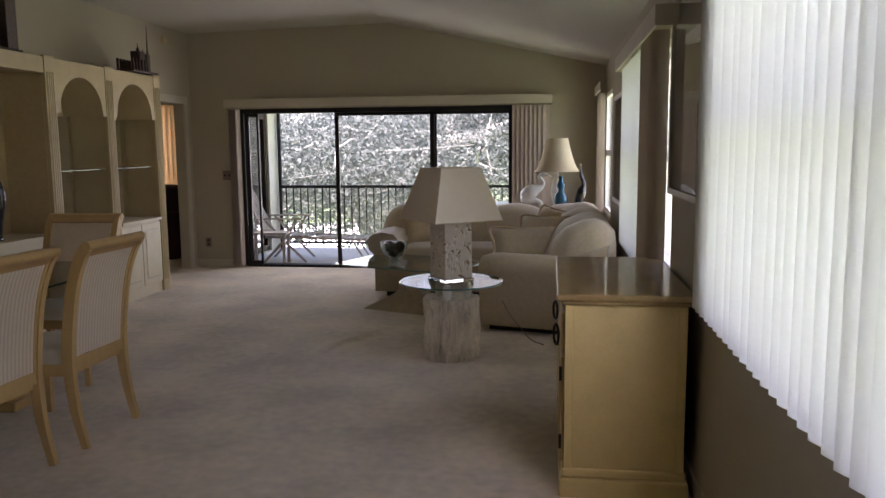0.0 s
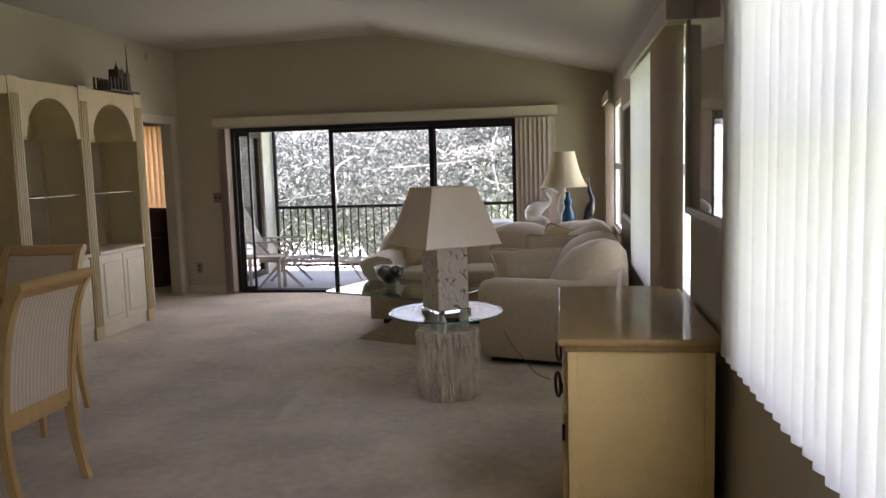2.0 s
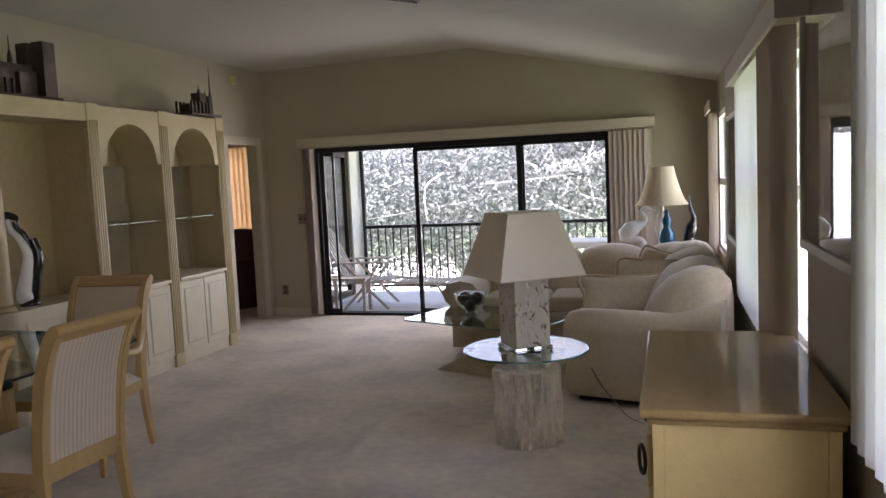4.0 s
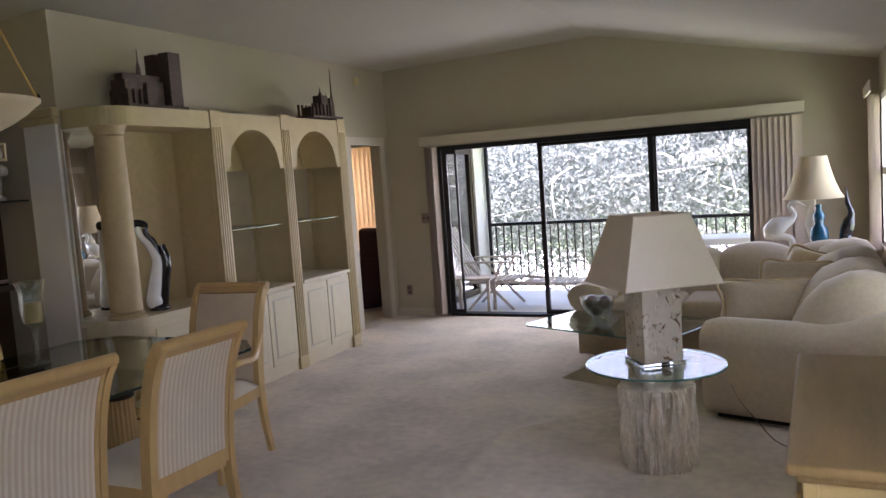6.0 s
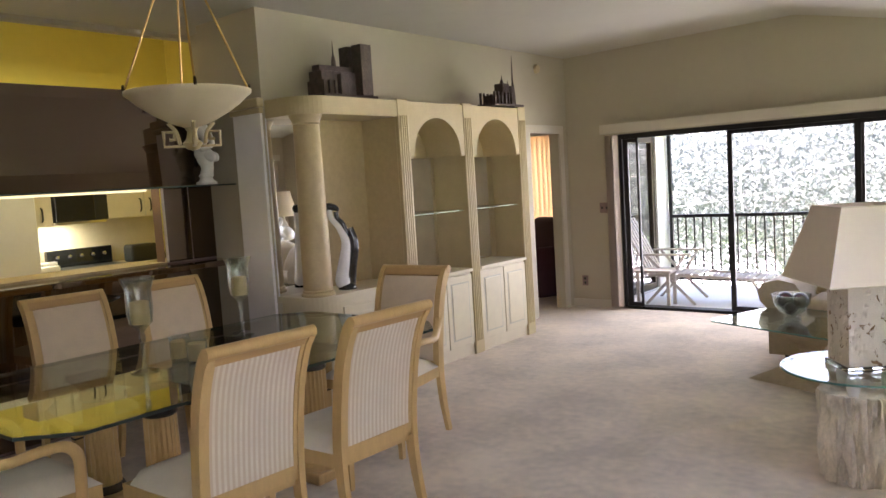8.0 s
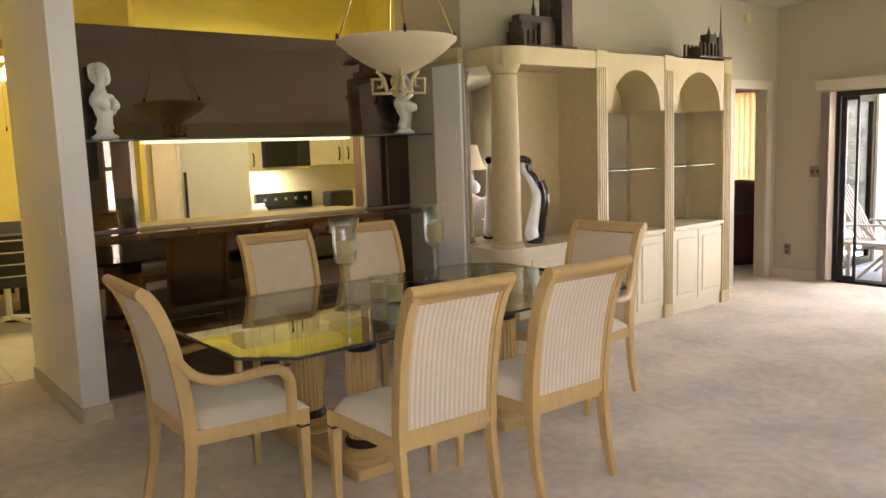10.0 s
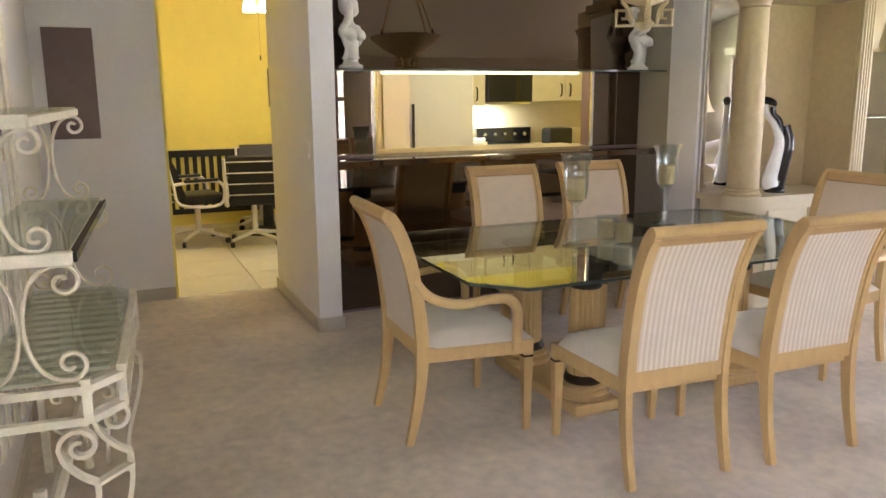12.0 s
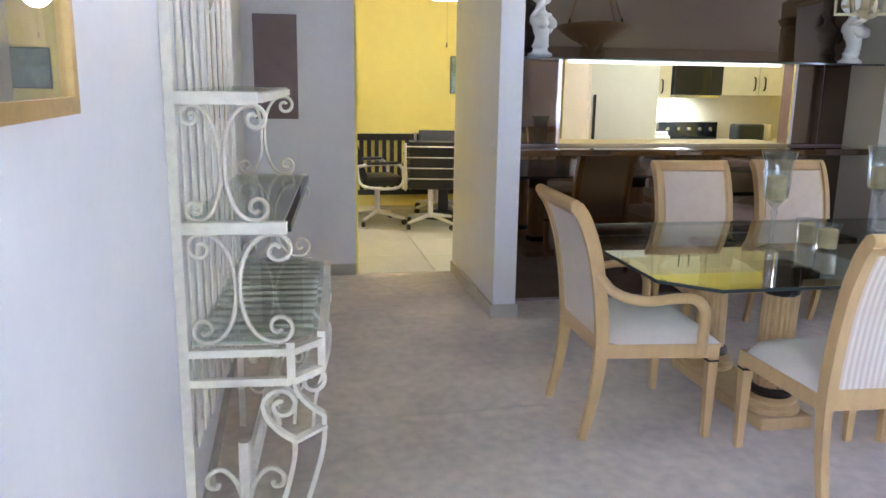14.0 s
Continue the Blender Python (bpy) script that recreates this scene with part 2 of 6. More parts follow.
PURPLE = material("wine_red_upholstery", (0.06, 0.015, 0.02), 0.7)
PANEL = material("brown_panel_paint", (0.22, 0.15, 0.13), 0.5)
BLACK_PLASTIC = material("black_plastic", (0.02, 0.02, 0.02), 0.35)
CHROME = material("chrome", (0.8, 0.8, 0.8), 0.12, metal=1.0)
GOLD = material("gold_frame", (0.55, 0.36, 0.12), 0.4, metal=0.6, vary=0.15)


# ---- mesh helpers ----
def box(bm, x0, x1, y0, y1, z0, z1, bevel=0.0, seg=2):
    g = bmesh.ops.create_cube(bm, size=1.0, matrix=Matrix.Translation(((x0 + x1) / 2, (y0 + y1) / 2, (z0 + z1) / 2)) @ Matrix.Diagonal((x1 - x0, y1 - y0, z1 - z0, 1)))
    if bevel:
        edges = {e for v in g["verts"] for e in v.link_edges}
        bmesh.ops.bevel(bm, geom=list(edges), offset=bevel, segments=seg, affect="EDGES", profile=0.5)
    return bm


def B(*a, **k):
    return box(bmesh.new(), *a, **k)


def lathe(profile, seg=24, at=(0, 0, 0), bm=None, wave=None, caps=True):
    bm = bm or bmesh.new()
    rings = []
    for r, z in profile:
        ring = []
        for i in range(seg):
            a = 2 * math.pi * i / seg
            rr = r * (wave(a, z) if wave else 1)
            ring.append(bm.verts.new((at[0] + rr * math.cos(a), at[1] + rr * math.sin(a), at[2] + z)))
        rings.append(ring)
    for p, q in zip(rings, rings[1:]):
        for i in range(seg):
            bm.faces.new((p[i], p[(i + 1) % seg], q[(i + 1) % seg], q[i]))
    if caps and profile[0][0] > 1e-4:
        bm.faces.new(rings[0][::-1])
    if caps and profile[-1][0] > 1e-4:
        bm.faces.new(rings[-1])
    return bm


def tube(points, r, seg=6, bm=None, flat=1.0):
    """A rod along a line of points; r may be a list, flat squashes it."""
    bm = bm or bmesh.new()
    pts = [Vector(p) for p in points]
    rings, up = [], None
    for i, p in enumerate(pts):
        d = (pts[min(i + 1, len(pts) - 1)] - pts[max(i - 1, 0)]).normalized()
        if up is None:
            up = d.orthogonal().normalized()
        up = (up - d * up.dot(d))
        up = up.normalized() if up.length > 1e-6 else d.orthogonal().normalized()
        side = d.cross(up)
        rr = r[i] if isinstance(r, (list, tuple)) else r
        rings.append([bm.verts.new(p + rr * (math.cos(a) * up + flat * math.sin(a) * side)) for a in [2 * math.pi * k / seg for k in range(seg)]])
    for p, q in zip(rings, rings[1:]):
        for i in range(seg):
            bm.faces.new((p[i], p[(i + 1) % seg], q[(i + 1) % seg], q[i]))
    bm.faces.new(rings[0][::-1])
    bm.faces.new(rings[-1])
    return bm


def smooth_line(points, n=6):
    """Catmull-Rom through the points."""
    p = [Vector(q) for q in points]
    p = [2 * p[0] - p[1], *p, 2 * p[-1] - p[-2]]
    out = []
    for i in range(1, len(p) - 2):
        for k in range(n):
            t = k / n
            a, b, c, d = p[i - 1:i + 3]
            out.append(0.5 * (2 * b + (c - a) * t + (2 * a - 5 * b + 4 * c - d) * t * t + (3 * b - a - 3 * c + d) * t ** 3))
    return out + [p[-2]]


def prism(poly, lo, hi, axis="x", bm=None):
    """Extrude a flat outline along an axis; poly is in the two other axes, in order."""
    bm = bm or bmesh.new()

    def at(u, v, w):
        return {"x": (w, u, v), "y": (u, w, v), "z": (u, v, w)}[axis]
    a = [bm.verts.new(at(u, v, lo)) for u, v in poly]
    b = [bm.verts.new(at(u, v, hi)) for u, v in poly]
    bm.faces.new(a)
    bm.faces.new(b[::-1])
    for i in range(len(poly)):
        j = (i + 1) % len(poly)
        bm.faces.new((a[i], b[i], b[j], a[j]))
    bmesh.ops.recalc_face_normals(bm, faces=bm.faces[:])
    return bm


def ribbon(line, half, lo, hi, axis="x", bm=None):
    """A curved board: a centre line in two axes with half thicknesses, extruded along the third."""
    pts = [Vector((p[0], p[1])) for p in line]
    left, right = [], []
    for i, p in enumerate(pts):
        d = (pts[min(i + 1, len(pts) - 1)] - pts[max(i - 1, 0)]).normalized()
        h = half[i] if isinstance(half, (list, tuple)) else half
        nrm = Vector((-d.y, d.x)) * h
        left.append(tuple(p + nrm))
        right.append(tuple(p - nrm))
    bm = bm or bmesh.new()

    def at(u, v, w):
        return {"x": (w, u, v), "y": (u, w, v), "z": (u, v, w)}[axis]
    rows = [[bm.verts.new(at(*q, w)) for q, w in ((a, lo), (a, hi), (b, hi), (b, lo))] for a, b in zip(left, right)]
    for p, q in zip(rows, rows[1:]):
        for i in range(4):
            bm.faces.new((p[i], p[(i + 1) % 4], q[(i + 1) % 4], q[i]))
    bm.faces.new(rows[0][::-1])
    bm.faces.new(rows[-1])
    bmesh.ops.recalc_face_normals(bm, faces=bm.faces[:])
    return bm


def part(name, bm, mat, parent=None, label="", smooth=None, m=None):
    me = bpy.data.meshes.new(name)
    bm.normal_update()
    bm.to_mesh(me)
    bm.free()
    me.materials.append(mat)
    if smooth is not None:
        for p in me.polygons:
            p.use_smooth = True
        me.set_sharp_from_angle(angle=radians(smooth))
    ob = new(name, me)
    if m is not None:
        ob.matrix_basis = m
    ob.parent = parent
    if label:
        ob["label"] = label
    return ob


def share(name, ob, parent, m):
    """Another piece on the same mesh."""
    o = new(name, ob.data)
    o.parent, o.matrix_basis = parent, m
    return o


def thing(name, label, category, m=None, group="", kind=""):
    ob = new(name)
    ob.empty_display_size = 0.05
    if m is not None:
        ob.matrix_basis = m
    return tagged(ob, label, category, group, kind)


def structure(name, bm, mat, label, category, smooth=None):
    return tagged(part(name, bm, mat, None, "", smooth), label, category, "", "structure")


def wall_mesh(axis, at0, at1, lo, hi, z0, z1, holes=()):
    """A wall with thickness at0..at1 across, lo..hi along; holes are (lo, hi, z0, z1)."""
    bm = bmesh.new()
    cuts = sorted({lo, hi, *[h[0] for h in holes], *[h[1] for h in holes]})
    for a, b in zip(cuts, cuts[1:]):
        mid = (a + b) / 2
        here = sorted([(h[2], h[3]) for h in holes if h[0] < mid < h[1]])
        z = z0
        for s, e in here + [(z1, z1)]:
            if s - z > 1e-4:
                box(bm, *((at0, at1, a, b) if axis == "y" else (a, b, at0, at1)), z, s)
            z = e
    bmesh.ops.remove_doubles(bm, verts=bm.verts[:], dist=1e-5)
    return bm


# ---- structure ----
XR, XL, YF, YS, XM = 0.58, -4.55, 9.83, 1.03, -5.25
H = 3.5
structure("floor", B(XM - 0.93, XR + 0.2, -2.2, YF + 0.02, -0.2, 0.0), CARPET, "pale beige cut-pile carpet with brushed tracks", "carpet")
structure("wall_east", wall_mesh("y", XR, XR + 0.2, -2.2, YF, 0, H, [(0.4, 3.25, 0.85, 2.25), (4.52, 6.7, 0.75, 2.1), (8.65, 9.55, 0.75, 2.08)]), PAINT,
          "cream painted wall with three windows", "wall")
structure("wall_north", wall_mesh("x", YF, YF + 0.2, XL - 0.2, XR + 0.2, 0, H, [(-3.9, -0.45, 0.02, 1.99)]), PAINT, "cream painted gable wall round the sliding door", "wall")
structure("wall_west", wall_mesh("y", XL - 0.12, XL, 5.34, YF, 0, H, [(8.98, 9.62, 0, 2.05)]), PAINT, "cream painted wall behind the wall unit", "wall")
structure("wall_dining_return", B(XM - 0.02, XL - 0.12, 5.34, 5.5, 0, H), PAINT, "painted return wall of the dining recess", "wall")
structure("wall_pier", B(XM - 0.95, -4.9, 2.63, 2.78, 0, H), WHITE_PAINT, "white painted wall pier beside the hall opening", "wall")
structure("wall_south", B(XM - 0.93, -0.75, YS - 0.15, YS, 0, H), WHITE_PAINT, "white painted wall behind the iron rack", "wall")
structure("wall_closet", B(-9.6, XM - 0.93, YS - 0.15, 1.85, 0, H), WHITE_PAINT, "white painted closet wall beside the hall opening", "wall")
structure("wall_hall_west", B(-0.9, -0.75, -2.2, YS - 0.15, 0, H), PAINT, "painted entry hall wall", "wall")
structure("wall_hall_back", B(-0.9, XR + 0.2, -2.35, -2.2, 0, H), PAINT, "painted entry hall end wall", "wall")
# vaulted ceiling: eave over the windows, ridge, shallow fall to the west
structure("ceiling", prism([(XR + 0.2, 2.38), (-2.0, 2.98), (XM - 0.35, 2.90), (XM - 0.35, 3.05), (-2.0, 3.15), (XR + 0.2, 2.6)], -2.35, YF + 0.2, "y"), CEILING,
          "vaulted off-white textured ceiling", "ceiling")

# ---- kitchen shell ----
structure("kitchen_floor", B(-9.75, XM - 0.932, 1.85, 7.1, -0.2, -0.006), GROUT, "grout bed of the kitchen floor", "floor")
structure("kitchen_floor_under_bar", B(XM - 0.93, XM - 0.36, 2.78, 7.1, 0.0, 0.004), TILE, "pale tile beside the bar wall", "floor")
structure("wall_kitchen_back", B(-9.9, -9.6, 1.85, 7.1, 0, 3.5), YELLOW, "yellow painted breakfast wall", "wall")
structure("wall_kitchen_north", B(-9.9, XL - 0.12, 7.1, 7.3, 0, 3.5), YELLOW, "yellow painted kitchen wall", "wall")
structure("wall_kitchen_south", B(-9.6, XM - 0.95, 1.85, 1.87, 0, 3.5), YELLOW, "yellow painted side of the closet", "wall")
structure("wall_kitchen_pier_face", B(-6.2, XM - 0.36, 2.782, 2.80, 0, 3.5), YELLOW, "yellow kitchen side of the pier", "wall")
structure("wall_kitchen_range", B(-8.6, -8.45, 4.24, 7.1, 0, 3.5), YELLOW, "yellow painted wall behind the range", "wall")
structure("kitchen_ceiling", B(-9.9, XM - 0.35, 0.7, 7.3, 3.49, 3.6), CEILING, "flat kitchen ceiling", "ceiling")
structure("wall_above_return", B(XM - 0.35, XM - 0.02, 5.5, 7.1, 0, H), PAINT, "wall between kitchen and living room", "wall")
structure("wall_hall_header", B(XM - 0.42, XM - 0.34, 0.7, 7.1, 2.86, 3.5), PAINT, "upper wall over the bar", "wall")



def carpet_ridge(name, label, points, width, height):
    """A low smooth wave in the carpet along a line."""
    bm = bmesh.new()
    line = smooth_line([(x, y, 0) for x, y in points], 8)
    rows = []
    for i, p in enumerate(line):
        d = (line[min(i + 1, len(line) - 1)] - line[max(i - 1, 0)]).normalized()
        side = Vector((-d.y, d.x, 0))
        fade = math.sin(math.pi * (i + 0.3) / (len(line) - 0.4)) ** 0.6
        rows.append([bm.verts.new(p + side * width * v + Vector((0, 0, height * fade * math.cos(math.pi * v / 2) ** 2 - 0.001 * abs(v)))) for v in [k / 5 - 1 for k in range(11)]])
    for p, q in zip(rows, rows[1:]):
        for k in range(10):
            bm.faces.new((p[k], p[k + 1], q[k + 1], q[k]))
    bmesh.ops.recalc_face_normals(bm, faces=bm.faces[:])
    structure(name, bm, CARPET, label, "carpet", 60)


carpet_ridge("carpet_ripple", "loose ripple in the beige carpet", [(-1.70, 5.1), (-1.72, 5.6), (-1.70, 6.0), (-1.50, 6.3), (-1.35, 6.55), (-1.15, 6.85)], 0.09, 0.022)
carpet_ridge("carpet_seam", "raised seam across the beige carpet", [(-3.44, 1.45), (-3.455, 1.7), (-3.455, 2.1), (-3.48, 2.5), (-3.50, 2.75)], 0.05, 0.010)

# baseboards
bb = bmesh.new()
box(bb, XR - 0.014, XR, -2.2, YF, 0, 0.09)
box(bb, XL, -3.92, YF - 0.014, YF, 0, 0.09)
box(bb, -0.43, XR - 0.016, YF - 0.014, YF, 0, 0.09)
box(bb, XL, XL + 0.014, 8.26, 8.9, 0, 0.09)
box(bb, XM - 0.93, -0.75, YS, YS + 0.014, 0, 0.09)
box(bb, XM - 0.93, XM - 0.916, YS + 0.016, 1.85, 0, 0.09)
box(bb, XM - 0.95, -4.886, 2.614, 2.63, 0, 0.09)
box(bb, -4.9, -4.884, 2.632, 2.794, 0, 0.09)
structure("baseboard", bb, VALANCE, "low cream painted baseboard", "baseboard")


# ---- sliding door ----
def sliding_door():
    t = thing("door_1", "black aluminium sliding glass door with one panel slid open", "sliding door", pose(0, YF, 0), kind="structure")
    fr = bmesh.new()
    box(fr, -3.9, -0.45, 0.0, 0.14, 1.93, 1.985)
    box(fr, -3.9, -3.86, 0.0, 0.14, 0.0, 1.93)
    box(fr, -0.49, -0.45, 0.0, 0.14, 0.0, 1.93)
    box(fr, -3.86, -0.49, 0.0, 0.14, 0.0, 0.03)
    part("door_frame", fr, BLACK_METAL, t)
    for x0, x1, y, w in ((-2.70, -1.42, 0.05, 0.05), (-1.5, -0.49, 0.015, 0.055)):
        f = bmesh.new()
        box(f, x0, x0 + w, y, y + 0.03, 0.03, 1.93)
        box(f, x1 - w, x1, y, y + 0.03, 0.03, 1.93)
        box(f, x0 + w, x1 - w, y, y + 0.03, 0.03, 0.075)
        box(f, x0 + w, x1 - w, y, y + 0.03, 1.89, 1.93)
        p = part("door_panel", f, BLACK_METAL, t)
        g = part("pane", B(x0 + w, x1 - w, y + 0.012, y + 0.018, 0.075, 1.89), PANE, p)
        g.visible_shadow = False
    f = bmesh.new()
    box(f, -3.855, -3.80, 0.02, 0.045, 0.03, 1.93)
    box(f, -3.70, -3.675, 0.02, 0.045, 0.03, 1.93)
    box(f, -3.80, -3.70, 0.02, 0.045, 0.03, 0.075)
    box(f, -3.80, -3.70, 0.02, 0.045, 1.89, 1.93)
    p = part("door_panel", f, BLACK_METAL, t, "narrow leaf pushed back to the jamb")
    g = part("pane", B(-3.80, -3.70, 0.03, 0.036, 0.075, 1.89), PANE, p)
    g.visible_shadow = False
    part("pull_handle", B(-3.80, -3.78, -0.02, 0.0, 0.9, 1.1, bevel=0.006), BLACK_METAL, t)


sliding_door()


def vertical_blinds(name, label, lo, hi, z0, z1, pitch, width, turn, mat, axis, across, valance=None, group=""):
    """Hanging vanes along a wall; turn is each vane's angle to the wall, in degrees."""
    t = thing(name, label, "blinds", group=group)
    n = max(1, round((hi - lo) / pitch))
    v = bmesh.new()
    steps = 4
    pts = [(-width / 2 + width * k / steps, 0.006 * (1 - (2 * k / steps - 1) ** 2)) for k in range(steps + 1)]
    rows = []
    for z in (z0, z1):
        rows.append([[v.verts.new((x, y + o, z)) for x, y in pts] for o in (0.0, 0.0012)])
    for a in (0, 1):
        for k in range(steps):
            v.faces.new((rows[0][a][k], rows[0][a][k + 1], rows[1][a][k + 1], rows[1][a][k]))
    first = None
    for i in range(n):
        u = lo + (i + 0.5) * (hi - lo) / n
        place = (across, u) if axis == "y" else (u, across)
        base = 90 if axis == "y" else 0
        m = pose(*place, 0, 0, 0, base + turn + random.uniform(-3, 3))
        if first is None:
            first = part("vane", v, mat, t, smooth=30, m=m)
        else:
            share("vane", first, t, m)
    if valance:
        part("valance", valance, VALANCE, t)
    return t


val = B(-4.05, -0.03, YF - 0.15, YF - 0.135, 2.0, 2.1)
box(val, -4.05, -0.03, YF - 0.135, YF - 0.002, 2.085, 2.1)
box(val, -4.05, -4.035, YF - 0.135, YF - 0.002, 2.0, 2.085)
box(val, -0.045, -0.03, YF - 0.135, YF - 0.002, 2.0, 2.085)
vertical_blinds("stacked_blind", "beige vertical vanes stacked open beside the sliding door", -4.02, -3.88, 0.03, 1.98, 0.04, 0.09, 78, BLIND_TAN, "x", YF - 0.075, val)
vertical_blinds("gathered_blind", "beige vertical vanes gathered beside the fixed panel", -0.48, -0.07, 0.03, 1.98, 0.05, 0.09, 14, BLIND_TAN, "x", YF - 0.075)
v1 = B(XR - 0.13, XR - 0.115, 0.25, 3.42, 2.2, 2.3)
vertical_blinds("vertical_blind", "bright white closed vertical blind over the near window", 0.3, 3.40, 0.872, 2.25, 0.075, 0.089, 30, BLIND, "y", XR - 0.06, v1, "window blinds")
v2 = B(XR - 0.13, XR - 0.115, 4.35, 6.75, 2.06, 2.16)
box(v2, XR - 0.115, XR - 0.002, 6.735, 6.75, 2.06, 2.16)
box(v2, XR - 0.115, XR - 0.002, 4.35, 4.365, 2.06, 2.16)
vertical_blinds("vertical_blind", "white vertical blind drawn over the middle window", 5.2, 6.72, 0.72, 2.08, 0.075, 0.089, 22, BLIND, "y", XR - 0.06, v2, "window blinds")
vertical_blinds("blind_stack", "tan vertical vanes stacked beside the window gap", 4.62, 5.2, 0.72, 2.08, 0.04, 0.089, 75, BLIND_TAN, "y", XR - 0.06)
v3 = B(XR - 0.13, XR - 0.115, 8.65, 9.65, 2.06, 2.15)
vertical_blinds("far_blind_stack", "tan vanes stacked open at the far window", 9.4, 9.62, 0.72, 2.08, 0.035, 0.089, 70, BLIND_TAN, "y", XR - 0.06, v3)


def side_window(name, lo, hi, z0, z1, inset=0.06):
    t = thing(name, "white framed single-hung window with a bright view", "window", kind="structure")
    f = bmesh.new()
    for a, b, c, d in ((lo, lo + 0.05, z0, z1), (hi - 0.05, hi, z0, z1), (lo + 0.05, hi - 0.05, z0, z0 + 0.05), (lo + 0.05, hi - 0.05, z1 - 0.05, z1),
                       (lo + 0.05, hi - 0.05, (z0 + z1) / 2 - 0.03, (z0 + z1) / 2 + 0.03)):
        box(f, XR + inset, XR + inset + 0.05, a, b, c, d)
    if hi - lo > 1.5:
        box(f, XR + inset, XR + inset + 0.05, (lo + hi) / 2 - 0.04, (lo + hi) / 2 + 0.04, z0 + 0.05, z1 - 0.05)
    part("window_frame", f, WHITE_PAINT, t)
    part("window_sill", B(XR - 0.02, XR + inset, lo + 0.002, hi - 0.002, z0 + 0.002, z0 + 0.022, bevel=0.005), WHITE_PAINT, t)
    p = part("pane", B(XR + inset + 0.02, XR + inset + 0.026, lo + 0.05, hi - 0.05, z0 + 0.05, z1 - 0.05), PANE, t)
    p.visible_shadow = False


side_window("window_1", 0.4, 3.25, 0.85, 2.25)
side_window("window_2", 4.52, 6.7, 0.75, 2.1)
side_window("window_3", 8.65, 9.55, 0.75, 2.08, 0.003)

# bedroom doorway trim
dt = bmesh.new()
box(dt, XL, XL + 0.02, 8.89, 8.98, 0, 2.14)
box(dt, XL, XL + 0.02, 9.62, 9.71, 0, 2.14)
box(dt, XL, XL + 0.02, 8.98, 9.62, 2.05, 2.14)
structure("trim", dt, VALANCE, "cream painted door casing", "trim")
structure("bedroom_floor", B(-8.0, XL - 0.12, 7.3, 11.5, -0.1, -0.002), CARPET, "beige bedroom carpet", "carpet")
structure("wall_bedroom_back", B(-8.2, -8.0, 7.3, 11.7, 0, 2.6), PAINT, "cream bedroom wall", "wall")
structure("wall_bedroom_north", wall_mesh("x", 11.5, 11.7, -8.0, XL - 0.12, 0, 2.6, [(-6.9, -5.6, 0.7, 2.1)]), PAINT, "cream bedroom wall with a window", "wall")
structure("wall_bedroom_east", B(XL - 0.12, XL - 0.11, YF + 0.2, 11.7, 0, 2.6), STUCCO, "stucco wall at the porch end", "wall")
structure("bedroom_ceiling", B(-8.2, XL - 0.12, 7.3, 11.7, 2.6, 2.7), CEILING, "flat bedroom ceiling", "ceiling")


# ---- dresser ----
def dresser():
    t = thing("dresser", "honey-cream painted chest with a moulded oak top", "dresser", pose(0, 0, 0))
    x0, x1, y0, y1, h = 0.025, 0.52, 3.61, 4.69, 0.882
    part("body", B(x0, x1, y0, y1, 0.12, h - 0.045, bevel=0.004), DRESSER, t)
    part("plinth", box(B(x0 - 0.02, x1 + 0.02, y0 - 0.025, y1 + 0.02, 0.0, 0.085, bevel=0.008), x0 - 0.01, x1 + 0.01, y0 - 0.013, y1 + 0.01, 0.085, 0.125, bevel=0.01), DRESSER, t)
    part("top", box(B(x0 - 0.035, x1 + 0.03, y0 - 0.035, y1 + 0.03, h - 0.028, h, bevel=0.01, seg=3), x0 - 0.015, x1 + 0.012, y0 - 0.015, y1 + 0.012, h - 0.05, h - 0.028, bevel=0.008),
         DRESSER_TOP, t, "polished honey oak top")
    for a, b, c, d in ((x0, x0 + 0.035, 0.125, h - 0.05), (x1 - 0.035, x1, 0.125, h - 0.05)):
        part("end_stile", B(a, b, y0 - 0.008, y0, c, d, bevel=0.003), DRESSER, t)
    for i in range(2):
        ya, yb = y0 + 0.03 + i * 0.52, y0 + 0.53 + i * 0.52
        d = part("door", B(x0 - 0.016, x0 - 0.001, ya, yb, 0.14, 0.60, bevel=0.004), DRESSER, t)
        part("door_panel", B(x0 - 0.022, x0 - 0.016, ya + 0.06, yb - 0.06, 0.2, 0.54, bevel=0.003), DRESSER, d)
        part("hinge", B(x0 - 0.022, x0 - 0.010, ya - 0.008, ya, 0.5, 0.56), BRONZE, d, "dark iron hinge")
        part("hinge", B(x0 - 0.022, x0 - 0.010, ya - 0.008, ya, 0.2, 0.26), BRONZE, d, "dark iron hinge")
        w = part("drawer", B(x0 - 0.016, x0 - 0.001, ya, yb, 0.63, 0.79, bevel=0.004), DRESSER, t)
        ring = [(x0 - 0.035 - 0.010 * math.sin(a), ya + 0.12 + 0.03 * math.sin(a), 0.67 + 0.045 * math.cos(a)) for a in [2 * math.pi * k / 14 for k in range(15)]]
        part("ring_pull", tube(ring, 0.006), BRONZE, w, "dark bronze ring pull")


dresser()


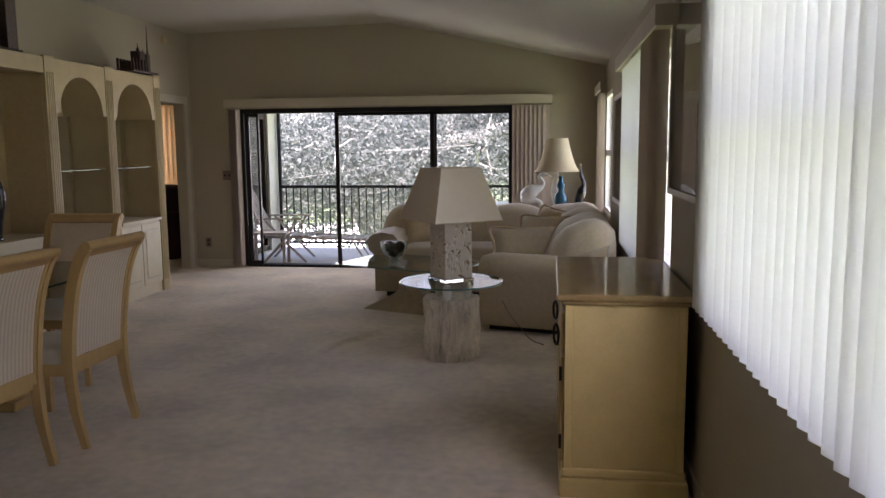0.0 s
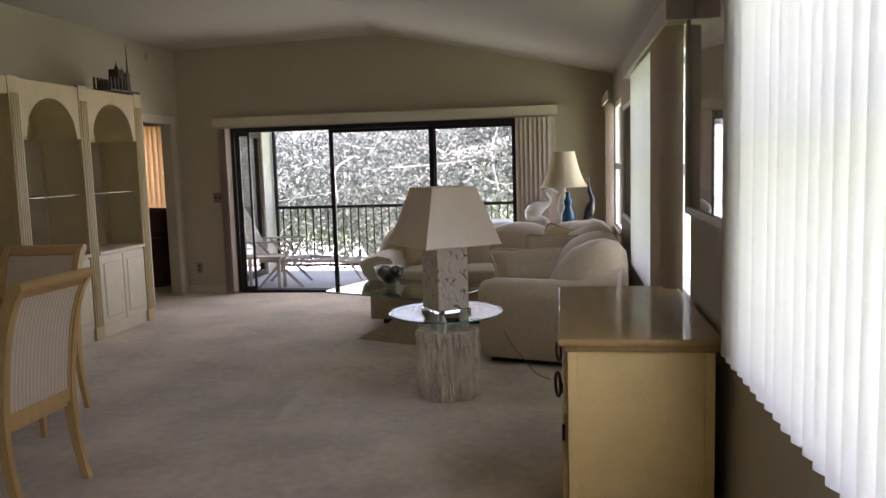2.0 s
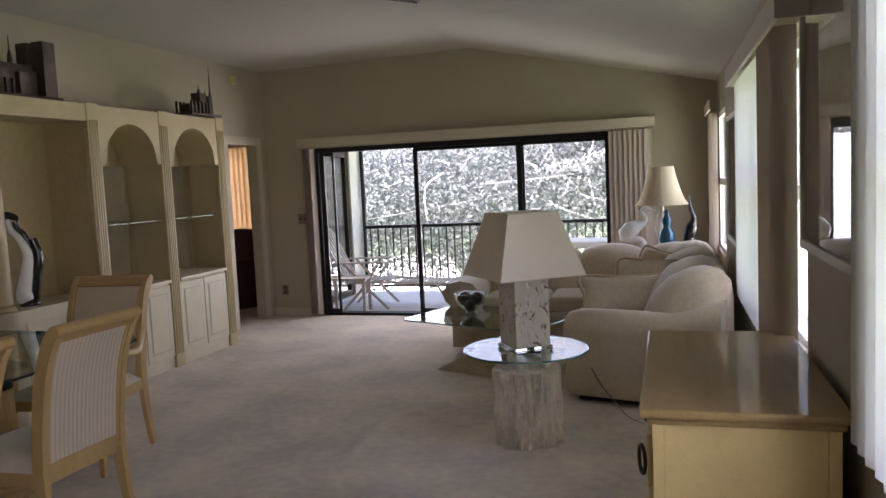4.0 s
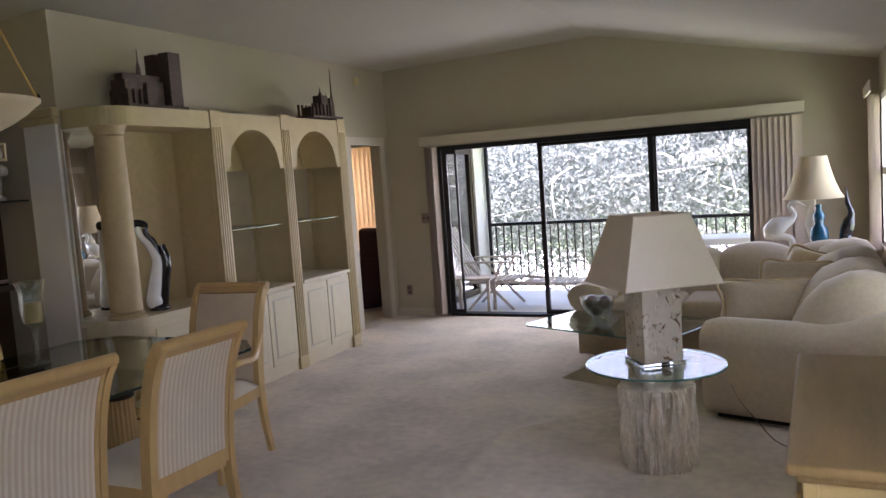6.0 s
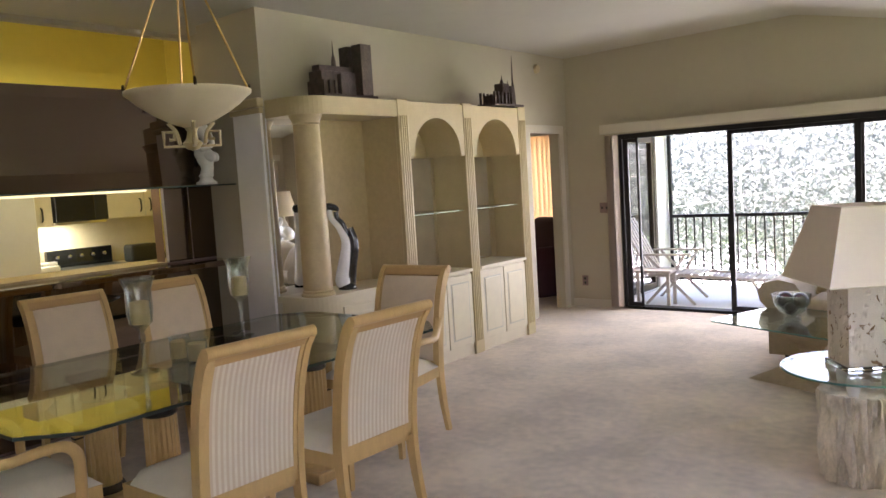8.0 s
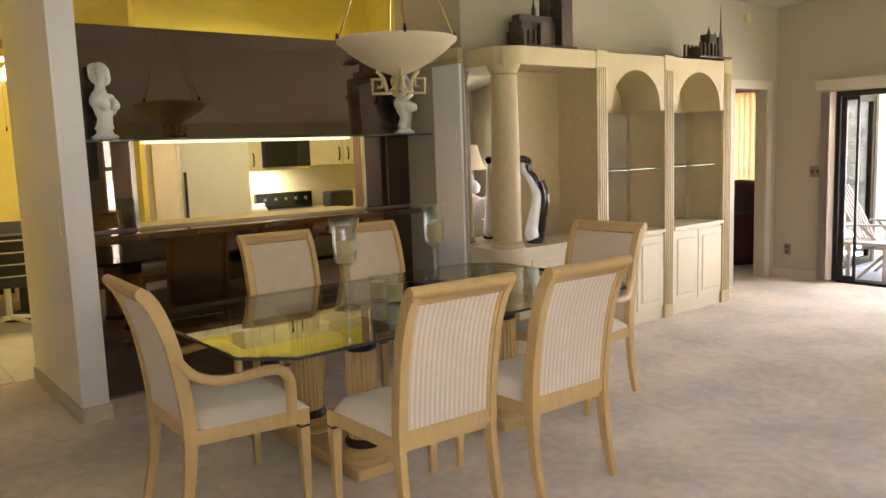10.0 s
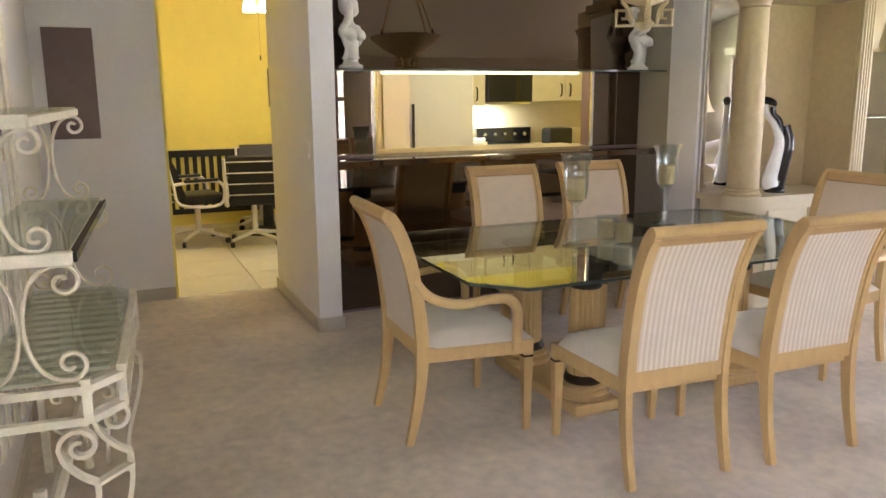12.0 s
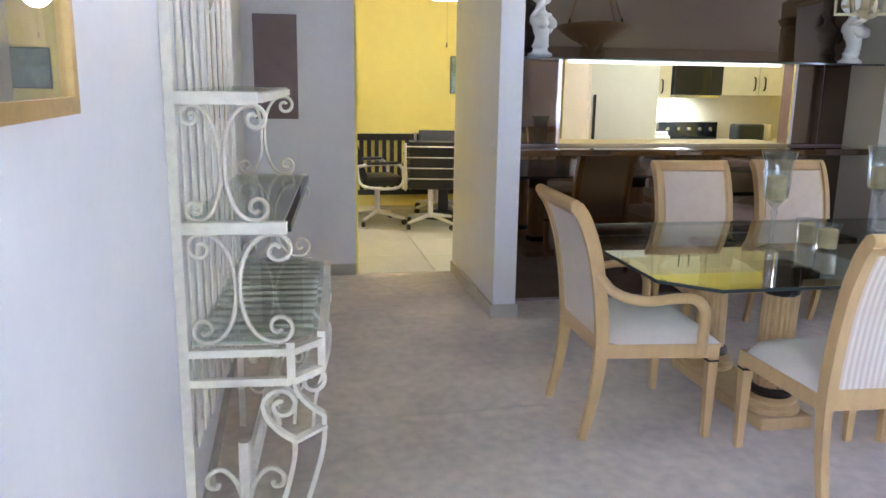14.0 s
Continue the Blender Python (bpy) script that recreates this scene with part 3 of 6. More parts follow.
# ---- wall unit ----
def wall_unit():
    t = thing("wall_unit", "cream lacquered wall unit with arched niches, mirror and a column", "wall unit", pose(0, 0, 0))
    xf, xb = -4.13, XL + 0.004
    y0, ym, yc, y1, top, ctr = 5.36, 6.35, 7.29, 8.25, 2.25, 0.80
    # open end with a rounded corner
    def rounded(z0, z1, grow, seg=10):
        r = 0.22
        out = [(xb, y0 - grow), (xf + grow - r, y0 - grow)]
        out += [(xf + grow - r + r * math.sin(a), y0 - grow + r - r * math.cos(a)) for a in [math.pi / 2 * k / seg for k in range(1, seg + 1)]]
        out += [(xf + grow, ym - 0.002), (xb, ym - 0.002)]
        return prism(out, z0, z1, "z")
    part("canopy", rounded(top - 0.13, top, 0.0), CREAM, t)
    part("counter", rounded(ctr - 0.045, ctr, 0.02), CREAM_WHITE, t, "pale counter with a rounded end")
    part("base_cabinet", rounded(0.0, ctr - 0.045, -0.02), CREAM_WHITE, t)
    for ya in (5.62, 6.0):
        d = part("cabinet_door", B(xf - 0.02, xf - 0.004, ya, ya + 0.34, 0.1, 0.70, bevel=0.004), CREAM_WHITE, t)
        part("door_panel", B(xf - 0.004, xf + 0.002, ya + 0.06, ya + 0.28, 0.16, 0.64, bevel=0.003), CREAM_WHITE, d)
    cx, cy = xf - 0.13, y0 + 0.13
    col = part("column", lathe([(0.108, ctr + 0.05), (0.106, 1.3), (0.095, top - 0.2)], 32, (cx, cy, 0)), CREAM_STONE, t, "sponged cream round column", 40)
    part("column_base", lathe([(0.125, ctr), (0.128, ctr + 0.015), (0.112, ctr + 0.03), (0.118, ctr + 0.04), (0.102, ctr + 0.05)], 32, (cx, cy, 0)), CREAM_STONE, col, "", 40)
    part("capital", lathe([(0.088, top - 0.2), (0.1, top - 0.19), (0.1, top - 0.175), (0.115, top - 0.15), (0.122, top - 0.131)], 32, (cx, cy, 0)), CREAM_STONE, col, "", 40)
    part("mirror_back", B(xb, xb + 0.012, y0 + 0.01, 5.80, ctr, top - 0.13), MIRROR, t, "mirror at the back of the open end")
    part("sponged_back", B(xb, xb + 0.014, 5.802, ym, ctr, top - 0.13), CREAM_STONE, t, "sponged cream back panel")
    part("divider", B(xb + 0.012, xf - 0.03, yc - 0.02, yc + 0.02, ctr - 0.01, top - 0.03), CREAM, t)
    part("mirror_edge", B(xb, xb + 0.02, y0 - 0.012, y0 + 0.008, ctr, top - 0.13), CHROME, t)
    # two arched bays
    part("side_panel", B(xb, xf - 0.03, ym, ym + 0.03, 0, top), CREAM_STONE, t)
    part("back_panel", B(xb, xb + 0.012, ym + 0.03, y1 - 0.03, 0.1, top - 0.02), CREAM, t)
    part("end_panel", B(xb, xf - 0.03, y1 - 0.03, y1, 0, top), CREAM, t)
    part("top_board", B(xb, xf - 0.03, ym + 0.03, y1 - 0.03, top - 0.03, top - 0.002), CREAM, t)
    for a, b in ((ym, ym + 0.13), (yc - 0.065, yc + 0.065), (y1 - 0.13, y1)):
        p = part("pilaster", B(xf - 0.03, xf + 0.006, a, b, 0, top + 0.012, bevel=0.004), CREAM, t)
        for k in range(4):
            yy = a + 0.028 + k * (b - a - 0.056) / 3
            part("reed", tube([(xf + 0.006, yy, 0.12), (xf + 0.006, yy, top - 0.12)], 0.011, 6), CREAM, p)
    for lo, hi in ((ym + 0.13, yc - 0.065), (yc + 0.065, y1 - 0.13)):
        mid, r, zs = (lo + hi) / 2, (hi - lo) / 2 - 0.05, 1.80
        bm = bmesh.new()
        # spandrel in strips beside and above the arch
        n = 24
        box(bm, xf - 0.025, xf, lo, mid - r, zs, top - 0.004)
        box(bm, xf - 0.025, xf, mid + r, hi, zs, top - 0.004)
        for k in range(n):
            ya, yb = mid - r + 2 * r * k / n, mid - r + 2 * r * (k + 1) / n
            za, zb = (zs + math.sqrt(max(0, r * r - (q - mid) ** 2)) for q in (ya, yb))
            vs = [bm.verts.new(c) for c in ((xf, ya, za), (xf, yb, zb), (xf, yb, top - 0.004), (xf, ya, top - 0.004),
                                            (xf - 0.025, ya, za), (xf - 0.025, yb, zb))]
            bm.faces.new((vs[0], vs[1], vs[2], vs[3]))
            bm.faces.new((vs[4], vs[5], vs[1], vs[0]))
        bmesh.ops.remove_doubles(bm, verts=bm.verts[:], dist=1e-4)
        part("arch", bm, CREAM, t)
        part("niche_dome", arch_dome(mid, r, zs, xf - 0.026, xb + 0.014), CREAM, t, "cream vault of the niche", 50)
        part("niche_mirror", B(xb + 0.012, xb + 0.018, lo + 0.002, hi - 0.002, ctr, zs), MIRROR, t, "mirror at the back of the niche")
        part("glass_shelf", B(xb + 0.02, xf - 0.05, lo + 0.004, hi - 0.004, 1.31, 1.318), GLASS_SHELF, t, "green-edged glass shelf")
        part("bay_counter", B(xb + 0.012, xf + 0.02, lo, hi, ctr - 0.04, ctr - 0.01, bevel=0.005), CREAM_WHITE, t)
        part("bay_base", B(xb + 0.012, xf - 0.02, lo, hi, 0.0, ctr - 0.04), CREAM_WHITE, t)
        half = (hi - lo) / 2
        for k in range(2):
            ya, yb = lo + k * half + 0.006, lo + (k + 1) * half - 0.006
            d = part("cabinet_door", B(xf - 0.02, xf - 0.003, ya, yb, 0.11, ctr - 0.06, bevel=0.003), CREAM_WHITE, t)
            part("door_groove", B(xf - 0.003, xf - 0.0015, ya + 0.05, yb - 0.05, 0.17, ctr - 0.12), GROOVE, d, "grey glazed groove")
            part("door_panel", B(xf - 0.003, xf + 0.003, ya + 0.062, yb - 0.062, 0.182, ctr - 0.132, bevel=0.003), CREAM_WHITE, d)


def arch_dome(mid, r, zs, x_front, x_back):
    """A barrel vault over a niche, closed by a back face."""
    bm = bmesh.new()
    rows = []
    for x in (x_front, x_back):
        rows.append([bm.verts.new((x, mid - r * math.cos(math.pi * k / 20), zs + r * math.sin(math.pi * k / 20))) for k in range(21)])
    for k in range(20):
        bm.faces.new((rows[0][k], rows[0][k + 1], rows[1][k + 1], rows[1][k]))
    bm.faces.new(rows[1])
    return bm


GLASS_SHELF = material("dark_glass_shelf_edge", (0.05, 0.07, 0.06), 0.08, vary=0.05)
wall_unit()


# ---- dining set ----
def dining_chair(arms, label, group):
    t = thing("dining_armchair" if arms else "dining_chair", label, "dining chair", group=group)
    w, wf = (0.242, 0.285) if arms else (0.226, 0.262)
    line = smooth_line([(-0.290, 0, 0), (-0.245, 0.2, 0), (-0.225, 0.42, 0), (-0.24, 0.62, 0), (-0.275, 0.82, 0), (-0.325, 0.96, 0), (-0.365, 1.02, 0)], 4)
    half = [0.016 + 0.012 * min(1, k / 8) for k in range(len(line))]
    for sgn in (-1, 1):
        leg = part("back_leg", ribbon(line, half, sgn * w - 0.015, sgn * w + 0.015), OAK, t, smooth=40)
    def back_y(z):
        for a, b in zip(line, line[1:]):
            if a.y <= z <= b.y:
                return a.x + (b.x - a.x) * (z - a.y) / (b.y - a.y)
        return line[-1].x
    panel = [(back_y(z), z) for z in [0.462 + 0.52 * k / 8 for k in range(9)]]
    part("striped_back", ribbon([(y - 0.008, z) for y, z in panel], 0.008, -w + 0.032, w - 0.032), STRIPE, t, "cream and beige striped fabric", 40)
    part("front_pad", ribbon([(y + 0.012, z) for y, z in panel], 0.012, -w + 0.032, w - 0.032), PAD, t, "plain tan fabric", 40)
    for sgn in (-1, 1):
        part("back_frame", ribbon(panel, 0.019, *sorted((sgn * (w - 0.032), sgn * (w - 0.015)))), OAK, t)
    part("lower_rail", B(-w + 0.015, w - 0.015, back_y(0.47) - 0.015, back_y(0.47) + 0.015, 0.40, 0.46), OAK, t)
    top = ribbon([(back_y(z), z) for z in (0.982, 0.995, 1.008, 1.02)], 0.018, -w + 0.015, w - 0.015)
    part("crest_rail", top, OAK_DARK, t, "honey oak crest rail with a scrolled roll")
    part("scroll", tube([(-w - 0.018, -0.372, 1.026), (w + 0.018, -0.372, 1.026)], 0.024, 14), OAK, t, smooth=40)
    seat_y0, seat_y1 = -0.22, 0.285
    part("seat_rail", prism([(-w - 0.008, seat_y0), (w + 0.008, seat_y0), (wf + 0.014, seat_y1), (-wf - 0.014, seat_y1)], 0.37, 0.432, "z"), OAK, t)
    c = bmesh.new()
    n = 10
    grid = []
    for i in range(n + 1):
        row = []
        for j in range(n + 1):
            u, v = 2 * i / n - 1, 2 * j / n - 1
            e = (1 - abs(u) ** 4) * (1 - abs(v) ** 4)
            row.append(c.verts.new(((w + (wf - w) * (v + 1) / 2 + 0.010) * u, (seat_y0 + seat_y1) / 2 + 0.01 + 0.25 * v, 0.43 + 0.035 * min(1, 3 * max(e, 0)) + 0.035 * e)))
        grid.append(row)
    for i in range(n):
        for j in range(n):
            c.faces.new((grid[i][j], grid[i + 1][j], grid[i + 1][j + 1], grid[i][j + 1]))
    part("seat_cushion", c, FABRIC, t, smooth=60)
    for sgn in (-1, 1):
        q = sgn * (wf - 0.008)
        lg = prism([(q - 0.022, seat_y1 - 0.045), (q + 0.022, seat_y1 - 0.045), (q + 0.022, seat_y1), (q - 0.022, seat_y1)], 0.0, 0.37, "z")
        for v in lg.verts:
            if v.co.z < 0.01:
                v.co.x = q + (v.co.x - q) * 0.62
                v.co.y = seat_y1 - 0.02 + (v.co.y - seat_y1 + 0.02) * 0.62
        f = part("front_leg", lg, OAK, t)
        part("leg_band", B(q - 0.0235, q + 0.0235, seat_y1 - 0.0465, seat_y1 + 0.0015, 0.352, 0.362), BRONZE, f, "dark inlay band")
        if arms:
            q = sgn * (wf + 0.005)
            arm = smooth_line([(sgn * w, back_y(0.74), 0.74), (sgn * (w + 0.02), -0.19, 0.665), (q + sgn * 0.02, -0.08, 0.635), (q + sgn * 0.03, 0.06, 0.645), (q + sgn * 0.025, 0.15, 0.635),
                               (q + sgn * 0.012, 0.20, 0.58), (q + sgn * 0.005, 0.205, 0.48), (q, 0.205, 0.39)], 5)
            part("arm", tube(arm, 0.024, 8, flat=0.8), OAK, t, smooth=50)
    return t


side_label = "pale oak dining chair with a striped upholstered scroll back"
arm_label = "pale oak dining armchair with curved arms and a cream seat"
GROUP = "chairs round the dining table"
chair = dining_chair(False, side_label, GROUP)
chair.matrix_basis = pose(-2.675, 3.445, 0, 0, 0, 87)
copy_thing(chair, pose(-2.62, 4.10, 0, 0, 0, 88))
copy_thing(chair, pose(-4.27, 3.78, 0, 0, 0, -93))
copy_thing(chair, pose(-4.29, 4.47, 0, 0, 0, -93))
armchair = dining_chair(True, arm_label, GROUP)
armchair.matrix_basis = pose(-3.35, 2.86, 0, 0, 0, -2)
copy_thing(armchair, pose(-3.245, 5.09, 0, 0, 0, 185))


def dining_table():
    t = thing("dining_table", "clear glass dining table with fluted oak column legs", "dining table", pose(-3.48, 3.98, 0))
    hx, hy, c = 0.70, 1.20, 0.18
    out = [(-hx + c, -hy), (hx - c, -hy), (hx, -hy + c), (hx, hy - c), (hx - c, hy), (-hx + c, hy), (-hx, hy - c), (-hx, -hy + c)]
    part("glass_top", prism(out, 0.748, 0.750, "z"), GLASS_TOP, t, "green tinted clear glass")
    rim = bmesh.new()
    inner = [(x * 0.975, y * 0.985) for x, y in out]
    for i in range(8):
        j = (i + 1) % 8
        vs = [rim.verts.new((*p, z)) for p, z in ((out[i], 0.747), (out[j], 0.747), (out[j], 0.733), (out[i], 0.733), (inner[i], 0.733), (inner[j], 0.733))]
        rim.faces.new(vs[:4])
        rim.faces.new((vs[3], vs[2], vs[5], vs[4]))
    part("glass_edge", rim, GLASS_SHELF, t, "dark green bevelled edge")
    for y in (-0.47, 0.46):
        p = part("pedestal_plinth", B(-0.42, 0.42, y - 0.13, y + 0.13, 0.0, 0.06, bevel=0.01), OAK, t)
        for x in (-0.28, 0.28):
            col = part("fluted_column", lathe([(0.078, 0.17), (0.072, 0.60)], 40, (x, y, 0), wave=lambda a, z: 1 + 0.035 * math.cos(20 * a)), OAK, t, "fluted pale oak column")
            part("column_foot", lathe([(0.13, 0.06), (0.13, 0.085), (0.112, 0.1), (0.115, 0.115), (0.096, 0.13)], 28, (x, y, 0)), OAK, col, "", 40)
            part("collar", lathe([(0.094, 0.13), (0.098, 0.145), (0.086, 0.17)], 28, (x, y, 0)), BRONZE, col, "dark bronze collar", 40)
            part("capital", box(lathe([(0.074, 0.60), (0.082, 0.61), (0.08, 0.66), (0.1, 0.69)], 28, (x, y, 0)), x - 0.12, x + 0.12, y - 0.1, y + 0.1, 0.69, 0.728, bevel=0.01), BLACK, col,
                 "dark glossy capital", 40)


dining_table()


# ---- smoked mirror bar wall ----
def bar_wall():
    t = thing("mirrored_bar_wall", "smoked bronze mirrored bar wall with a kitchen pass-through", "bar wall", kind="structure")
    ya, yb, pa, pb = 2.80, 5.338, 3.14, 4.895
    z0, z1, top = 1.10, 1.66, 2.38
    core = wall_mesh("y", XM - 0.14, XM - 0.008, ya, yb, 0, top, [(pa, pb, z0, z1)])
    part("wall_core", core, PANEL, t)
    for lo, hi, c, d in ((ya, yb, 0.02, z0 - 0.06), (ya, pa, z0, z1), (pb, 5.12, z0, z1), (5.128, yb, z0, z1)):
        part("mirror_panel", B(XM - 0.006, XM, lo + 0.002, hi - 0.002, c + 0.002, d - 0.002, bevel=0.0015), SMOKED, t, "smoked bronze mirror")
    part("mirror_panel", B(0.0, 0.006, ya + 0.002, yb - 0.002, 0.008, top - z1 - 0.002, bevel=0.0015), SMOKED, t, "smoked bronze mirror leaning back a little", m=pose(XM + 0.022, 0, z1, 0, -2.0, 0))
    for y in (pa, pb):
        part("edge_strip", B(XM - 0.008, XM + 0.010, y - 0.012, y + 0.012, z0, z1), CHROME, t, "polished edge strip")
    part("corner_strip", B(XM - 0.008, XM + 0.012, ya - 0.002, ya + 0.012, 0.02, top), CHROME, t, "polished edge strip")
    part("bar_top", B(XM - 0.42, XM + 0.0, pa + 0.002, pb - 0.002, z0 - 0.03, z0 + 0.004), CREAM_STONE, t, "cream laminate bar top")
    part("bar_ledge", B(XM + 0.002, XM + 0.28, ya, yb, z0 - 0.055, z0 - 0.012, bevel=0.006), SMOKED, t, "mirrored bar ledge")
    part("glass_shelf", B(XM + 0.002, XM + 0.32, ya, yb, z1 - 0.006, z1 + 0.006), GLASS_SHELF, t, "dark edged glass shelf")
    part("light_tube", B(XM - 0.125, XM - 0.03, pa + 0.1, pb - 0.1, z1 - 0.018, z1 - 0.003), glowing("tube_glow", (1, 0.86, 0.45), 0.10), t, "lit strip light")


bar_wall()
cap = thing("pilaster", "cream pilaster with a moulded cap on the recess corner", "pilaster", kind="structure")
part("shaft", B(-4.87, XL - 0.002, 5.315, 5.338, 0, 2.16), WHITE_PAINT, cap)
part("cap", box(B(-4.89, XL + 0.015, 5.295, 5.338, 2.16, 2.2, bevel=0.008), -4.90, XL + 0.025, 5.28, 5.338, 2.2, 2.27, bevel=0.012), CREAM, cap)


# ---- sofa ----
def cushion_back(length, humps, z0, z1, rise, thick, n=60):
    """An upholstered back, scalloped along the top, sloping on its +y side towards the seat; along +x from 0 to length."""
    bm = bmesh.new()
    rings = []
    for i in range(n + 1):
        u = i / n
        end = min(1, 9 * u + 0.02, 9 * (1 - u) + 0.02)
        end = math.sqrt(max(0, 1 - (1 - end) ** 2))
        swell = abs(math.sin(math.pi * humps * u)) ** 0.6
        top = z0 + (z1 + rise * (swell - 1) - z0) * (0.62 + 0.38 * end)
        t = thick * (0.55 + 0.45 * end)
        puff = 0.03 * swell
        sec = [(-t / 2, z0), (-t / 2, top - 0.18), (-t * 0.47, top - 0.09), (-t * 0.33, top - 0.025), (-t * 0.1, top), (t * 0.15, top - 0.012), (t * 0.42 + puff, top - 0.07),
               (t * 0.66 + puff, top - 0.17), (t * 0.84 + puff, top - 0.29), (t * 0.92, z0)]
        rings.append([bm.verts.new((length * u, y, z)) for y, z in sec])
    for p, q in zip(rings, rings[1:]):
        for k in range(len(p) - 1):
            bm.faces.new((p[k], q[k], q[k + 1], p[k + 1]))
    bm.faces.new(rings[0])
    bm.faces.new(rings[-1][::-1])
    bmesh.ops.recalc_face_normals(bm, faces=bm.faces[:])
    return bm


def pillow_mesh(w, h, d, n=10):
    bm = bmesh.new()
    top, bot = [], []
    for i in range(n + 1):
        a, b = [], []
        for j in range(n + 1):
            u, v = 2 * i / n - 1, 2 * j / n - 1
            pinch = 1 - 0.10 * (1 - abs(u) ** 3) * abs(v) ** 6
            pinch2 = 1 - 0.10 * (1 - abs(v) ** 3) * abs(u) ** 6
            z = d / 2 * ((1 - u ** 4) * (1 - v ** 4)) ** 0.5
            a.append(bm.verts.new((w / 2 * u * pinch2, h / 2 * v * pinch, z)))
            b.append(bm.verts.new((w / 2 * u * pinch2, h / 2 * v * pinch, -z)) if z > 1e-6 else a[-1])
        top.append(a)
        bot.append(b)
    for i in range(n):
        for j in range(n):
            bm.faces.new((top[i][j], top[i + 1][j], top[i + 1][j + 1], top[i][j + 1]))
            f = (bot[i][j + 1], bot[i + 1][j + 1], bot[i + 1][j], bot[i][j])
            if len(set(f)) == 4:
                bm.faces.new(f)
    return bm


def sofa():
    t = thing("sectional_sofa", "champagne damask corner sofa with scalloped rolled back", "sofa")
    x0, x1, y1 = -0.58, 0.50, 8.95
    part("base", prism([(x0, 6.64), (x1 - 0.03, 6.38), (x1, 6.42), (x1, y1), (-1.72, y1), (-1.72, 7.98), (x0, 7.98)], 0.06, 0.34, "z"), UPHOLSTERY, t)
    # set-back black strip that stands in for the shadow under the sofa
    part("plinth", prism([(x0 + 0.05, 6.68), (x1 - 0.05, 6.42), (x1 - 0.05, y1 - 0.03), (-1.68, y1 - 0.03), (-1.68, 8.03), (x0 + 0.05, 8.03)], 0.0, 0.06, "z"), BLACK_PLASTIC, t, "black strip standing in for the shadow under the sofa")
    # low rolled arm, set at a slight angle
    n = 16
    arm = bmesh.new()
    rings = []
    for i in range(n + 1):
        u = i / n
        lift = 0.10 * max(0, (u - 0.55) / 0.45) ** 1.5
        e = math.sqrt(max(0, 1 - (1 - min(1, 7 * u + 0.25)) ** 2))
        k = 0.90 + 0.10 * e
        sec = [(0.06, 0.05), (0.02, 0.10), (0.0, 0.30), (-0.004, 0.44), (-0.02, 0.50), (-0.012, 0.56), (0.03, 0.61), (0.10, 0.635), (0.18, 0.632), (0.26, 0.60), (0.305, 0.54), (0.31, 0.44), (0.31, 0.05)]
        rings.append([arm.verts.new((1.02 * u, 0.15 + (y - 0.15) * k, z * k + (lift if z > 0.45 else 0))) for y, z in sec])
    for p, q in zip(rings, rings[1:]):
        for k in range(len(p) - 1):
            arm.faces.new((p[k], q[k], q[k + 1], p[k + 1]))
    arm.faces.new(rings[0])
    arm.faces.new(rings[-1][::-1])
    bmesh.ops.recalc_face_normals(arm, faces=arm.faces[:])
    part("near_arm", arm, UPHOLSTERY, t, "low rolled arm", 60, pose(-0.605, 6.555, 0, 0, 0, -15))
    prof = [(-1.78, 0.06), (-1.78, 0.42), (-1.84, 0.48), (-1.86, 0.56), (-1.81, 0.63), (-1.70, 0.655), (-1.58, 0.63), (-1.53, 0.56), (-1.54, 0.06)]
    part("far_arm", prism(prof, 7.95, y1, "y"), UPHOLSTERY, t, smooth=60)
    for i in range(3):
        a = 6.80 + i * 0.42
        part("seat_cushion", B(x0 + 0.01, 0.20, a, a + 0.41, 0.34, 0.50, bevel=0.05, seg=3), UPHOLSTERY, t, smooth=50)
    for i in range(3):
        a = -1.52 + i * 0.58
        part("seat_cushion", B(a, a + 0.57, 8.0, 8.72, 0.34, 0.50, bevel=0.05, seg=3), UPHOLSTERY, t, smooth=50)
    part("side_back", cushion_back(2.62, 4, 0.3, 0.91, 0.09, 0.40), UPHOLSTERY, t, "scalloped rolled back", 60, pose(0.28, 6.40, 0, 0, 0, 90))
    part("far_back", cushion_back(2.32, 4, 0.3, 0.885, 0.085, 0.30), UPHOLSTERY, t, "scalloped rolled back", 60, pose(0.45, 8.82, 0, 0, 0, 180))


sofa()


def throw_pillow(m, w, h, mat, label):
    t = thing("throw_pillow", label, "pillow", m, "sofa pillows")
    part("cover", pillow_mesh(w, h, 0.16), mat, t, smooth=60)
    edge = smooth_line([(w / 2 * 0.97 * c, h / 2 * 0.97 * s, 0) for c, s in ((1, 1), (0, 0.93), (-1, 1), (-0.93, 0), (-1, -1), (0, -0.93), (1, -1), (0.93, 0), (1, 1))], 4)
    part("piping", tube(edge, 0.012, 6), PILLOW, t, "gold cord piping", 60)


throw_pillow(pose(-0.25, 7.25, 0.62, 62, 0, 12), 0.62, 0.36, UPHOLSTERY, "champagne bolster pillow with gold piping on the sofa")
throw_pillow(pose(-0.12, 7.75, 0.66, 58, 0, -20), 0.50, 0.42, UPHOLSTERY, "champagne pillow with gold piping on the sofa")
throw_pillow(pose(-0.02, 8.2, 0.68, 65, 8, -40), 0.46, 0.42, PILLOW, "gold silk throw pillow on the corner seat")
throw_pillow(pose(-1.36, 8.56, 0.67, 68, 0, 25), 0.44, 0.40, PILLOW, "gold silk throw pillow beside the arm")


